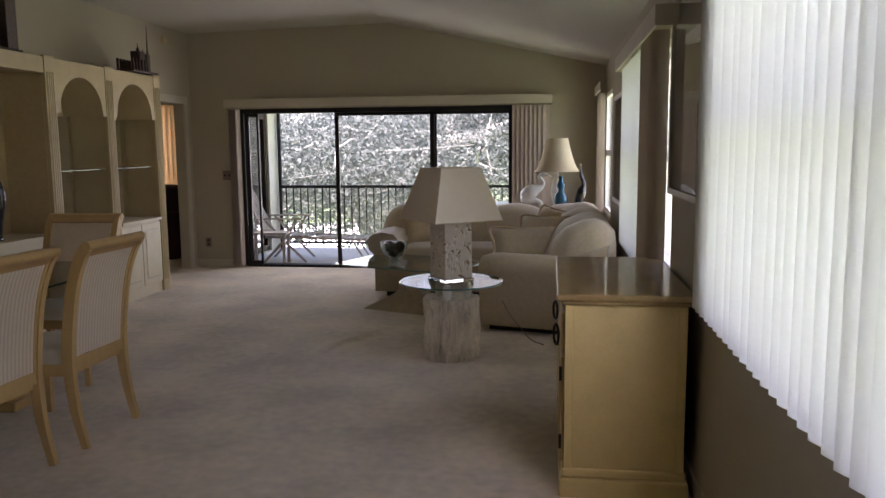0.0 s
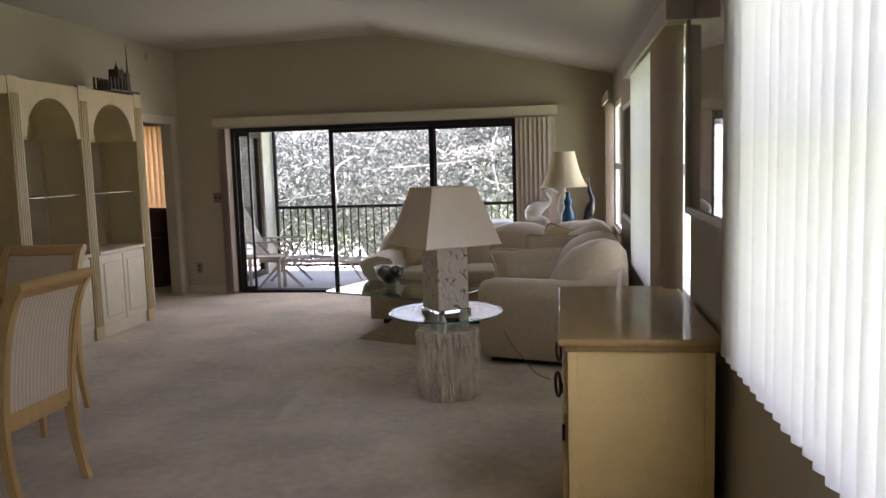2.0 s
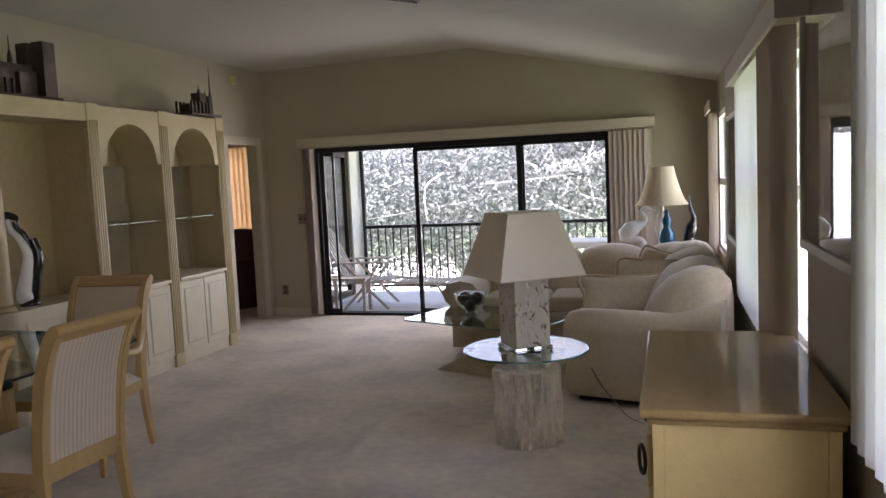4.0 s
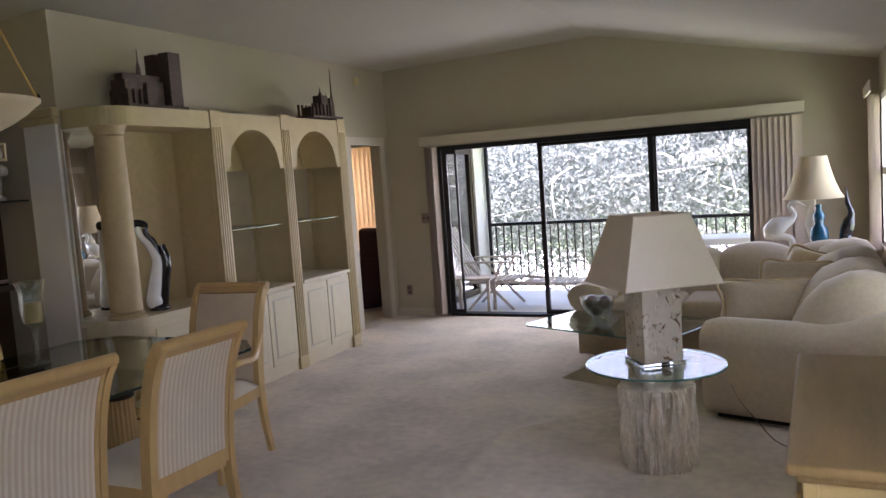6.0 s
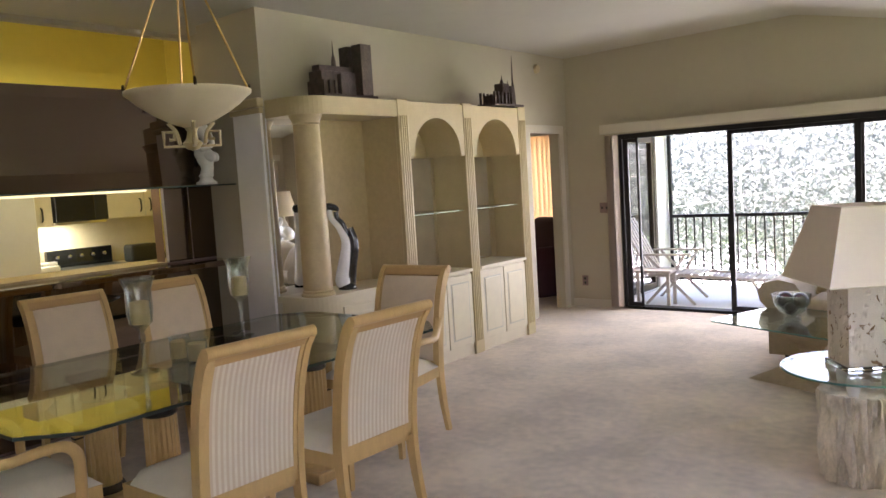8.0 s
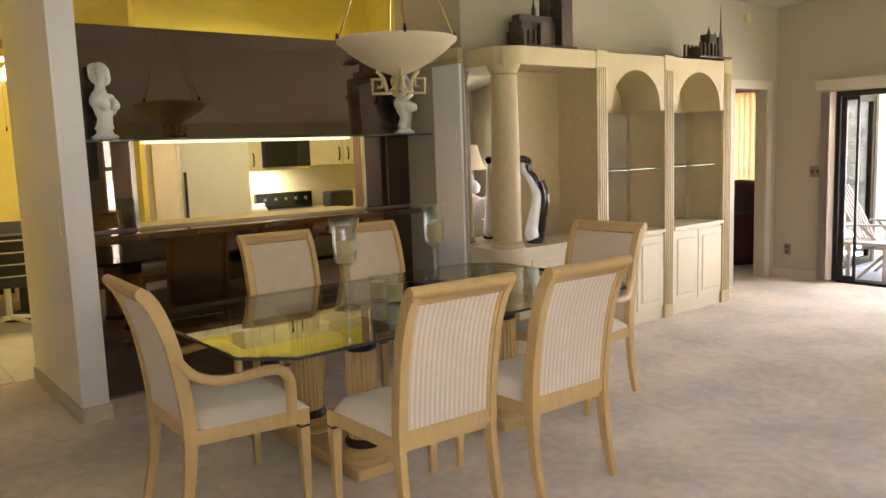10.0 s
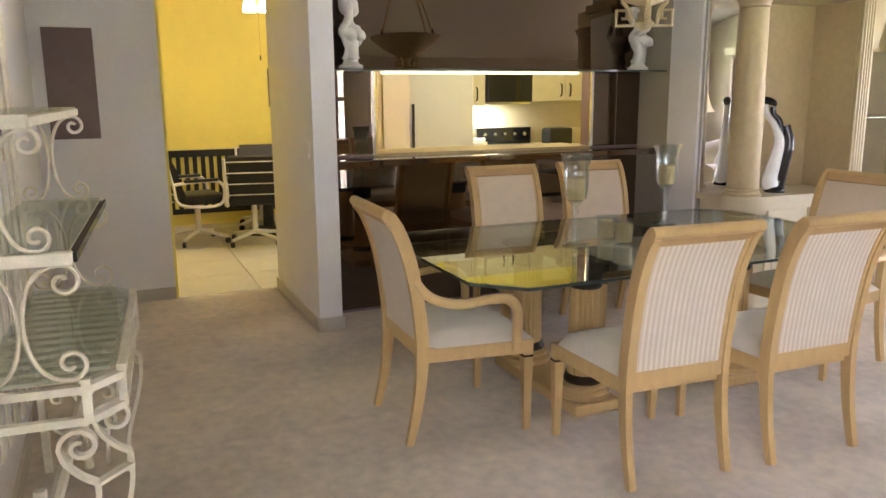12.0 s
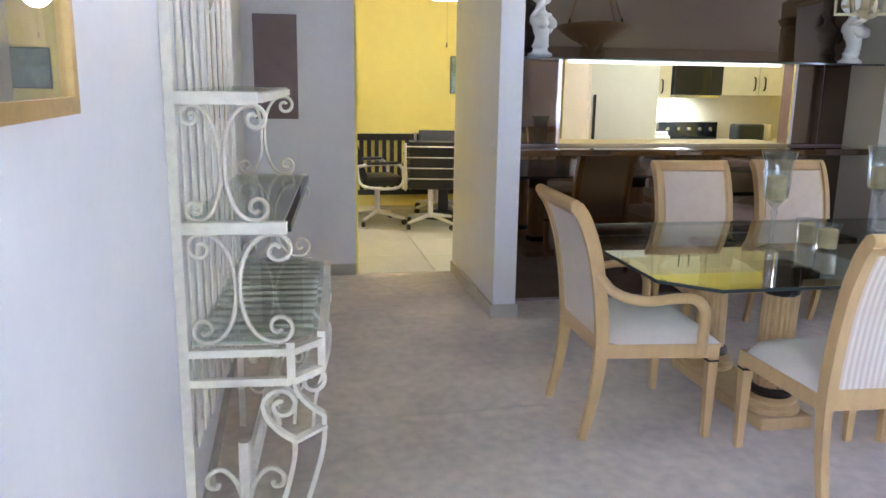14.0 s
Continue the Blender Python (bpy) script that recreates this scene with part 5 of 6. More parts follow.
# ---- busts on the glass shelf ----
def bust(m, mat, label):
    t = tagged(part("bust", bmesh.new(), mat), label, "bust")
    bm = lathe([(0.075, 0.0), (0.077, 0.022), (0.055, 0.032), (0.046, 0.055), (0.058, 0.07), (0.05, 0.08)], 20)
    # slim torso leaning back, full chest, neck, bowed head and one arm bent up to the hair
    spine = smooth_line([(0.0, 0, 0.07), (0.012, 0, 0.13), (0.0, 0, 0.20), (-0.012, 0, 0.255), (-0.012, 0, 0.30), (-0.004, 0, 0.335)], 4)
    tube(spine, [0.050, 0.048, 0.046, 0.045, 0.045, 0.048, 0.052, 0.056, 0.060, 0.064, 0.067, 0.068, 0.066, 0.058, 0.048, 0.038, 0.033, 0.031, 0.030, 0.030, 0.030], 18, bm=bm, flat=1.15)
    for sgn in (-1, 1):
        tube(smooth_line([(0.0, sgn * 0.03, 0.24), (0.045, sgn * 0.032, 0.215), (0.085, sgn * 0.034, 0.20), (0.098, sgn * 0.034, 0.197)], 3), [0.03, 0.036, 0.039, 0.040, 0.038, 0.034, 0.028, 0.020, 0.012, 0.004], 12, bm=bm)
    tube(smooth_line([(0.0, -0.055, 0.262), (0.05, -0.075, 0.275), (0.085, -0.07, 0.30), (0.08, -0.055, 0.355), (0.045, -0.03, 0.40), (0.0, -0.02, 0.42)], 4), 0.019, 10, bm=bm)
    tube(smooth_line([(0.0, 0.05, 0.262), (-0.01, 0.072, 0.23), (-0.005, 0.075, 0.19), (0.0, 0.072, 0.15)], 3), [0.026, 0.025, 0.024, 0.023, 0.022, 0.021, 0.020, 0.019, 0.017, 0.008], 10, bm=bm)
    tube(smooth_line([(0.04, 0, 0.325), (0.03, 0, 0.35), (0.012, 0, 0.385), (-0.008, 0, 0.425), (-0.022, 0, 0.46)], 3), [0.014, 0.030, 0.040, 0.045, 0.048, 0.051, 0.053, 0.054, 0.053, 0.050, 0.044, 0.034, 0.012], 16, bm=bm)
    tube([(0.052, 0, 0.385), (0.068, 0, 0.366), (0.052, 0, 0.356)], [0.005, 0.010, 0.005], 6, bm=bm)
    tube(smooth_line([(-0.03, 0, 0.455), (-0.062, 0, 0.43), (-0.068, 0, 0.385), (-0.045, 0, 0.335)], 4), [0.02, 0.026, 0.03, 0.032, 0.034, 0.034, 0.033, 0.031, 0.028, 0.024, 0.02, 0.014, 0.006], 12, bm=bm)
    for v in bm.verts:
        v.co += (0.008 if v.co.z > 0.40 or v.co.x < -0.05 else 0.004) * noise.noise_vector(v.co * 30)
    bm.to_mesh(t.data)
    bm.free()
    for p in t.data.polygons:
        p.use_smooth = True
    t.matrix_basis = m


bust(pose(-5.11, 2.95, 1.667, 0, 0, 20), PLASTER, "white plaster classical bust on the glass shelf")
bust(pose(-5.10, 5.20, 1.667, 0, 0, 35), PLASTER, "white plaster classical bust on the glass shelf")


# ---- iron rack ----
def curl(cu, cz, r, end, turns, way, n=16):
    """A scroll that unwinds from its eye to radius r, reaching the angle end (degrees) while turning in the given way."""
    out = []
    for k in range(n + 1):
        q = r * (0.22 + 0.78 * k / n)
        a = radians(end) - way * 2 * math.pi * turns * (1 - k / n)
        out.append((cu + q * math.cos(a), cz + q * math.sin(a)))
    return out


def c_scroll(u0, u1, z0, z1):
    """A tall C bulging from u0 towards u1, with a curl at both ends."""
    s = 1 if u1 > u0 else -1
    r, mid = abs(u1 - u0) * 0.30, (z0 + z1) / 2
    top = curl(u0 + s * r, z1 - r, r, 90, 1.15, -s)
    bot = curl(u0 + s * r, z0 + r, r, -90, 1.15, s)
    side = []
    w, h = abs(u1 - u0) - r, (z1 - z0) / 2
    for k in range(1, 16):
        a = math.pi / 2 - math.pi * k / 16
        side.append((u0 + s * (r + w * math.cos(a) ** 0.8), mid + h * math.sin(a)))
    return top + side + bot[::-1]


def iron_rack():
    t = thing("iron_rack", "cream wrought iron etagere with scrolls and glass shelves", "etagere", pose(-2.385, 1.05, 0, 0, 0, -4) @ pose(2.34, -1.05, 0))
    xn, xf, yb = -2.34, -3.46, YS + 0.016
    for x in (xn, xf):
        part("back_post", B(x - 0.016, x + 0.016, yb - 0.014, yb + 0.014, 0.0, 2.15), IRON, t)
    part("back_rail", B(xf, xn, yb - 0.010, yb + 0.010, 0.44, 0.465), IRON, t)
    part("back_rail", B(xf, xn, yb - 0.010, yb + 0.010, 2.05, 2.08), IRON, t)
    n = 9
    first = None
    for k in range(n):
        x = xn - 0.08 - k * (xn - xf - 0.16) / (n - 1)
        if first is None:
            first = part("back_slat", B(-0.028, 0.028, 0.010, 0.018, 0.42, 2.06, bevel=0.003), IRON, t, m=pose(x, yb, 0))
        else:
            share("back_slat", first, t, pose(x, yb, 0))
    levels = ((1.455, 1.275), (1.10, 1.345))
    for z, yf in levels:
        for x in (xn, xf):
            part("shelf_end", B(x - 0.014, x + 0.014, yb, yf, z - 0.018, z + 0.018, bevel=0.003), IRON, t)
        part("shelf_front", B(xf, xn, yf - 0.01, yf + 0.01, z - 0.012, z + 0.012), IRON if z > 1.2 else GLASS_SHELF, t)
        part("glass_shelf", B(xf + 0.01, xn - 0.01, yb + 0.016, yf - 0.012, z + 0.014, z + 0.021), RACK_GLASS, t, "green tinted glass shelf")
    # bowed console frame
    corner = [(xn, yb), (xn, 1.345), (xn - 0.10, 1.43), (xf + 0.10, 1.43), (xf, 1.345), (xf, yb)]
    for z in (0.735, 0.645):
        for a, b in zip(corner, corner[1:]):
            part("console_rail", tube([(*a, z), (*b, z)], 0.016, 4), IRON, t)
    for x, y in corner[1:5]:
        part("console_stub", B(x - 0.012, x + 0.012, y - 0.012, y + 0.012, 0.64, 0.765), IRON, t)
    inner = [(x + (0.012 if x < -2.8 else -0.012), y - 0.012 if y > 1.2 else y + 0.016) for x, y in corner]
    part("glass_top", prism(inner, 0.757, 0.765, "z"), RACK_GLASS, t, "green tinted glass top")
    for k in range(13):
        x = xf + 0.08 + k * 0.08
        part("wicker_slat", B(x - 0.02, x + 0.02, yb + 0.016, 1.40 if abs(x - (xn + xf) / 2) < 0.46 else 1.35, 0.735, 0.748, bevel=0.003), IRON, t)
    # scrolls between shelves, both ends
    for x in (xn, xf):
        for z0, z1, yf in ((1.12, 1.437, 1.30), (0.765, 1.082, 1.36)):
            mid = (yb + yf) / 2
            for u0, u1 in ((yb + 0.02, mid - 0.005), (yf, mid + 0.005)):
                pts = [(x, u, z) for u, z in c_scroll(u0, u1, z0, z1)]
                part("scroll", tube(pts, 0.0065, 6), IRON, t, "", 60)
        # flat-bar legs: a ring scroll under the rail, a knee and a leg sweeping back in
        inward = -1 if x == xn else 1
        for dx, dy, dz in ((0.0, 0.0, 0.0), (0.10 * inward, 0.085, 0.035)):
            ring = curl(1.315 + dy, 0.572 + dz, 0.055, 180, 1.3, 1, 20)
            knee = [tuple(p)[:2] for p in smooth_line([(1.26 + dy, 0.572 + dz, 0), (1.272 + dy, 0.53 + dz, 0), (1.31 + dy, 0.485 + dz, 0), (1.35 + dy, 0.458 + dz, 0)], 4)]
            leg = part("front_leg", ribbon(ring + knee[1:], 0.006, x + dx - 0.014, x + dx + 0.014), IRON, t, "ring scroll and curved leg", 50)
            shin = [tuple(p)[:2] for p in smooth_line([(1.35 + dy, 0.458 + dz, 0), (1.348 + dy, 0.40, 0), (1.325 + dy, 0.30, 0), (1.285 + dy, 0.16, 0), (1.27 + dy, 0.0, 0)], 5)]
            part("shin_bar", ribbon(shin, 0.007, x + dx - 0.014, x + dx + 0.014), IRON, leg, "", 50)
        part("knee_plate", prism([(x, 1.335), (x + 0.10 * inward, 1.42), (x + 0.085 * inward, 1.445), (x - 0.015 * inward, 1.36)], 0.452, 0.462, "z"), IRON, t)
    # low stretcher with scrolls
    part("stretcher", tube([(xn - 0.02, 1.2, 0.30), (xf + 0.02, 1.2, 0.30)], 0.022, 8), IRON, t)
    for x in (xn - 0.02, xf + 0.02):
        part("stretcher_post", tube([(x, 1.2, 0.0), (x, 1.19, 0.12), (x, 1.2, 0.3), (x, 1.2, 0.45)], 0.018, 6), IRON, t)
        for sgn in (-1, 1):
            for up in (-1, 1):
                pts = smooth_line([(x, 1.2 + sgn * u, 0.26 + up * v) for u, v in ((0.01, 0.0), (0.03, 0.06), (0.07, 0.10), (0.11, 0.08), (0.11, 0.045), (0.085, 0.04), (0.08, 0.06))], 4)
                part("foot_scroll", tube(pts, 0.008, 6), IRON, t, "", 60)
    # top ornament
    for sgn in (-1, 1):
        pts = smooth_line([(-2.90 + sgn * 0.02, yb + 0.02, 1.72), (-2.90 + sgn * 0.12, yb + 0.03, 1.80), (-2.90 + sgn * 0.30, yb + 0.03, 1.86), (-2.90 + sgn * 0.22, yb + 0.03, 1.96), (-2.90 + sgn * 0.05, yb + 0.02, 2.0)], 5)
        part("leaf_spray", tube(pts, 0.010, 6, flat=0.5), IRON, t, "", 60)


iron_rack()
ep = thing("electrical_panel", "brown electrical panel cover on the hall wall", "electrical panel", pose(XM - 0.93, 1.275, 1.59))
part("cover", B(0.0, 0.015, -0.16, 0.155, -0.375, 0.375, bevel=0.003), PANEL, ep)
part("hatch", B(0.015, 0.02, -0.11, 0.10, -0.32, 0.30, bevel=0.002), PANEL, ep)
wm = thing("wall_mirror", "gold framed mirror on the white wall", "mirror", pose(-3.95, YS, 1.75))
part("gold_frame", wall_mesh("x", 0.0, 0.025, -0.3, 0.3, -0.5, 0.5, [(-0.26, 0.26, -0.46, 0.46)]), GOLD, wm)
part("mirror_glass", B(-0.26, 0.26, 0.004, 0.012, -0.46, 0.46), MIRROR, wm)
tg = thing("light_switch", "small cream switch on the pier", "wall plate", pose(-5.05, 2.63, 1.17))
part("plate", B(-0.035, 0.035, -0.007, 0, -0.055, 0.055, bevel=0.002), WHITE_PAINT, tg)


# ---- kitchen ----
def kitchen_cabinet(label, x0, x1, y0, y1, z0, z1, doors):
    t = thing("wall_cabinet" if z0 > 0.5 else "base_cabinet", label, "kitchen cabinet")
    part("body", B(x0, x1, y0, y1, z0, z1), CREAM_WHITE, t)
    w = (y1 - y0) / doors
    for k in range(doors):
        d = part("door", B(x1, x1 + 0.018, y0 + k * w + 0.004, y0 + (k + 1) * w - 0.004, z0 + 0.004, z1 - 0.004, bevel=0.003), CREAM_WHITE, t)
        yh = y0 + (k + 1) * w - 0.06 if k % 2 == 0 else y0 + k * w + 0.06
        zz = z0 + 0.06 if z0 > 0.5 else z1 - 0.2
        pts = smooth_line([(x1 + 0.018, yh, zz), (x1 + 0.045, yh, zz + 0.02), (x1 + 0.045, yh, zz + 0.12), (x1 + 0.018, yh, zz + 0.14)], 4)
        part("handle", tube(pts, 0.008, 6), BLACK_METAL, d, "black bow handle")


XK = -8.44
fr = thing("refrigerator", "tall pale refrigerator with a dark door seam", "refrigerator")
part("body", B(XK, XK + 0.74, 4.31, 5.04, 0.01, 1.78, bevel=0.01), WHITE_PAINT, fr)
part("door", B(XK + 0.75, XK + 0.80, 4.31, 5.04, 0.06, 1.78, bevel=0.012), WHITE_PAINT, fr)
part("door_handle", B(XK + 0.80, XK + 0.84, 4.34, 4.36, 0.7, 1.4, bevel=0.006), BLACK_PLASTIC, fr)
kitchen_cabinet("cream kitchen wall cabinet with black handles", XK, XK + 0.34, 5.05, 5.40, 1.36, 2.1, 2)
kitchen_cabinet("short cream cabinet over the microwave", XK, XK + 0.34, 5.41, 5.98, 1.80, 2.1, 2)
kitchen_cabinet("cream kitchen wall cabinet with black handles", XK, XK + 0.34, 5.99, 6.88, 1.40, 2.1, 2)
kitchen_cabinet("cream kitchen base cabinet under the counter", XK, XK + 0.58, 5.05, 5.40, 0.0, 0.87, 1)
kitchen_cabinet("cream kitchen base cabinet under the counter", XK, XK + 0.58, 6.18, 6.88, 0.0, 0.87, 2)
mw = thing("microwave", "black microwave over the range", "microwave")
part("body", B(XK, XK + 0.38, 5.41, 5.98, 1.40, 1.795, bevel=0.006), BLACK_PLASTIC, mw)
part("door", B(XK + 0.38, XK + 0.40, 5.415, 5.83, 1.41, 1.79, bevel=0.004), BLACK, mw)
part("control_panel", B(XK + 0.38, XK + 0.398, 5.835, 5.975, 1.41, 1.79, bevel=0.003), BLACK_PLASTIC, mw)
part("vent_lip", B(XK + 0.05, XK + 0.37, 5.43, 5.96, 1.375, 1.40), CHROME, mw)
kc = thing("kitchen_counter", "cream laminate kitchen counter", "counter")
part("slab", B(XK, XK + 0.62, 5.05, 5.42, 0.87, 0.91, bevel=0.005), CREAM, kc)
part("slab", B(XK, XK + 0.62, 6.16, 6.98, 0.87, 0.91, bevel=0.005), CREAM, kc)
rg = thing("range", "black electric range with a raised control panel", "range")
part("body", B(XK, XK + 0.62, 5.43, 6.15, 0.0, 0.91, bevel=0.006), BLACK_PLASTIC, rg)
part("back_panel", B(XK, XK + 0.07, 5.43, 6.15, 0.91, 1.10, bevel=0.006), BLACK, rg)
for k in range(5):
    part("knob", lathe([(0.022, 0), (0.022, 0.02), (0.012, 0.025)], 12), CHROME, rg, "", 40, pose(XK + 0.07, 5.53 + k * 0.13, 1.02, 0, 90, 0))
tv = thing("toaster", "black toaster on the counter", "toaster", pose(XK + 0.42, 6.30, 0.91))
part("shell", B(-0.1, 0.1, -0.16, 0.16, 0, 0.19, bevel=0.03, seg=3), BLACK_PLASTIC, tv)
kt = thing("coffee_canister", "cream canister on the counter", "canister", pose(XK + 0.3, 6.62, 0.91))
part("can", lathe([(0.07, 0), (0.075, 0.01), (0.075, 0.16), (0.06, 0.18)], 20), CREAM, kt, "", 40)
ph = thing("counter_phone", "white wall phone on the counter", "telephone", pose(XK + 0.40, 5.24, 0.91))
part("phone_base", B(-0.1, 0.1, -0.12, 0.12, 0, 0.06, bevel=0.015), WHITE_PAINT, ph)
part("handset", B(-0.03, 0.03, -0.13, 0.13, 0.06, 0.10, bevel=0.015), WHITE_PAINT, ph)
kd = thing("knife_block", "dark knife block against the backsplash", "knife block", pose(XK + 0.15, 5.13, 0.91))
part("block", B(-0.06, 0.06, -0.05, 0.05, 0, 0.3, bevel=0.01), BLACK_PLASTIC, kd)
wp = thing("wall_telephone", "black wall telephone on the yellow wall", "telephone", pose(-9.6, 3.98, 1.25))
part("phone_body", B(0, 0.05, -0.05, 0.05, -0.2, 0.18, bevel=0.015), BLACK_PLASTIC, wp)
tall = thing("pantry_door", "pale pantry door beside the refrigerator", "door")
part("leaf", B(XK - 0.02, XK + 0.02, 4.24, 4.29, 0.0, 2.05), CREAM_WHITE, tall)


bk = thing("backsplash", "pale backsplash panel behind the range", "backsplash", kind="structure")
part("panel", B(XK - 0.008, XK - 0.001, 5.05, 6.98, 0.91, 1.40), CREAM_WHITE, bk)


# ---- breakfast corner ----
def wainscot():
    t = thing("slatted_rail", "black slatted wainscot rail along the yellow wall", "wainscot", kind="structure")
    part("top_rail", B(-9.6, -9.55, 1.88, 4.3, 0.80, 0.88, bevel=0.005), BLACK_PLASTIC, t)
    part("bottom_rail", B(-9.6, -9.56, 1.88, 4.3, 0.14, 0.20), BLACK_PLASTIC, t)
    first = None
    for k in range(26):
        m = pose(-9.58, 1.93 + k * 0.092, 0)
        if first is None:
            first = part("slat", B(-0.015, 0.015, -0.024, 0.024, 0.20, 0.80), BLACK_PLASTIC, t, m=m)
        else:
            share("slat", first, t, m)


wainscot()


def caster_chair():
    t = thing("caster_chair", "black leather caster chair with a white metal frame", "chair", group="breakfast chairs")
    seat = B(-0.24, 0.24, -0.22, 0.24, 0.42, 0.52, bevel=0.04, seg=3)
    part("seat", seat, LEATHER, t, smooth=50)
    back = ribbon([(-0.20, 0.50), (-0.25, 0.62), (-0.29, 0.78), (-0.34, 0.92)], [0.03, 0.04, 0.04, 0.025], -0.22, 0.22)
    part("backrest", back, LEATHER, t, smooth=50)
    for k in range(4):
        z = 0.54 + k * 0.11
        y = -0.235 - (z - 0.5) * 0.28
        part("back_bar", tube([(-0.25, y - 0.045, z), (0.25, y - 0.045, z)], 0.0065, 6), WHITE_PAINT, t)
    for s in (-1, 1):
        pts = smooth_line([(s * 0.26, -0.36, 0.90), (s * 0.26, -0.30, 0.62), (s * 0.26, -0.24, 0.44), (s * 0.26, 0.1, 0.40), (s * 0.26, 0.2, 0.48), (s * 0.27, 0.16, 0.64), (s * 0.27, -0.1, 0.66), (s * 0.26, -0.30, 0.64)], 4)
        part("side_frame", tube(pts, 0.016, 6), WHITE_PAINT, t, "", 60)
        part("arm_pad", B(s * 0.27 - 0.025, s * 0.27 + 0.025, -0.2, 0.14, 0.655, 0.685, bevel=0.01), LEATHER, t)
    part("column", lathe([(0.03, 0.1), (0.03, 0.42)], 12), WHITE_PAINT, t)
    for k in range(4):
        a = math.pi / 4 + k * math.pi / 2
        c, s = math.cos(a), math.sin(a)
        f = part("foot", tube([(0, 0, 0.13), (0.32 * c, 0.32 * s, 0.075)], [0.024, 0.016], 6), WHITE_PAINT, t)
        part("caster", lathe([(0.005, -0.016), (0.03, -0.014), (0.03, 0.014), (0.005, 0.016)], 12), BLACK_PLASTIC, f, "", 40, pose(0.32 * c, 0.32 * s, 0.031, 90, 0, 30 + 40 * k))
    return t


cc = caster_chair()
cc.matrix_basis = pose(-8.16, 2.80, 0, 0, 0, 80)
copy_thing(cc, pose(-8.45, 2.27, 0, 0, 0, 12))
copy_thing(cc, pose(-9.15, 3.05, 0, 0, 0, -100))
bt = thing("breakfast_table", "dark round breakfast table on a pedestal", "table", pose(-8.75, 3.05, 0))
part("top", lathe([(0.45, 0.70), (0.46, 0.715), (0.45, 0.73), (0.002, 0.73)], 32), BLACK, bt, "", 40)
part("pedestal", lathe([(0.28, 0), (0.28, 0.03), (0.06, 0.08), (0.05, 0.70)], 20), BLACK_PLASTIC, bt, "", 40)
gb = thing("glass_bowl", "small clear glass bowl on the breakfast table", "bowl", pose(-8.7, 2.98, 0.731))
part("bowl_wall", lathe([(0.05, 0), (0.1, 0.06), (0.12, 0.12), (0.116, 0.12), (0.09, 0.06), (0.01, 0.01)], 20), GLASS, gb, "", 60)
picture("framed_poster", "green framed poster on the yellow wall", pose(-9.6, 3.49, 1.58, 0, 0, 90), 0.42, 0.44, BLACK_PLASTIC, ART_GREEN, ART_GREEN, 0.012)
sc = thing("wall_sconce", "dark narrow wall ornament", "ornament", pose(-7.6, 1.87, 1.75))
part("ornament_plate", B(-0.06, 0.06, 0.0, 0.04, -0.12, 0.12, bevel=0.01), BLACK_PLASTIC, sc)


def ceiling_fan():
    t = thing("ceiling_fan", "brass ceiling fan with lit frosted glass shades", "ceiling fan", pose(-7.8, 2.87, -0.08))
    part("down_rod", lathe([(0.014, 2.68), (0.014, 3.52), (0.06, 3.55), (0.06, 3.572)], 12), BRONZE, t)
    part("motor", lathe([(0.04, 2.50), (0.11, 2.53), (0.12, 2.60), (0.09, 2.66), (0.03, 2.69)], 28), GOLD, t, "brass motor housing", 50)
    for k in range(5):
        a = 2 * math.pi * k / 5 + 0.4
        b = B(0.12, 0.58, -0.06, 0.06, 2.585, 2.593, bevel=0.003)
        part("blade", b, CREAM_STONE, t, m=pose(0, 0, 0, 0, 0, math.degrees(a)))
    for k in range(4):
        a = math.pi / 2 * k + 0.6
        c, s = math.cos(a), math.sin(a)
        part("lamp_shade", lathe([(0.025, 0.05), (0.045, 0.02), (0.062, -0.04), (0.066, -0.07), (0.03, -0.072), (0.002, -0.07)], 18, (0.1 * c, 0.1 * s, 2.42)), glowing("lit_frosted_glass", (1, 0.86, 0.55), 0.7),
             t, "lit frosted glass shade", 60)
    part("pull_chain", tube([(0.03, 0, 2.5), (0.03, 0, 1.95)], 0.002, 4), GOLD, t)
    part("chain_knob", lathe([(0.002, 1.9), (0.008, 1.92), (0.004, 1.95)], 8, (0.03, 0, 0)), BRONZE, t)


ceiling_fan()
lamp("fan_lamp", "POINT", pose(-7.8, 2.87, 2.20), 2.1, WARM, shadow_soft_size=0.12)


cord = thing("lamp_cord", "thin brown lamp cord hanging by the sofa", "cord")
part("cord_line", tube(smooth_line([(-0.40, 6.236, 0.33), (-0.34, 6.234, 0.22), (-0.26, 6.234, 0.12), (-0.18, 6.22, 0.03), (-0.08, 6.16, 0.006)], 5), 0.004, 5), PANEL, cord)


# ---- bedroom seen through its door ----
bs = thing("bedroom_armchair", "wine red upholstered armchair in the bedroom", "armchair", pose(-5.62, 10.55, 0, 0, 0, 150))
part("seat", B(-0.4, 0.4, -0.4, 0.4, 0.1, 0.45, bevel=0.05, seg=3), PURPLE, bs, smooth=50)
part("backrest", B(-0.4, 0.4, -0.5, -0.3, 0.1, 1.0, bevel=0.06, seg=3), PURPLE, bs, smooth=50)
part("arm", B(-0.52, -0.4, -0.45, 0.4, 0.0, 0.65, bevel=0.04, seg=3), PURPLE, bs, smooth=50)
part("arm", B(0.4, 0.52, -0.45, 0.4, 0.0, 0.65, bevel=0.04, seg=3), PURPLE, bs, smooth=50)
# the warm glow of sun on the vanes is mixed into their beige
SUNLIT_TINT_BLIND = translucent("beige_blind_sunlit_tint", (0.74, 0.58, 0.40), 0.45)
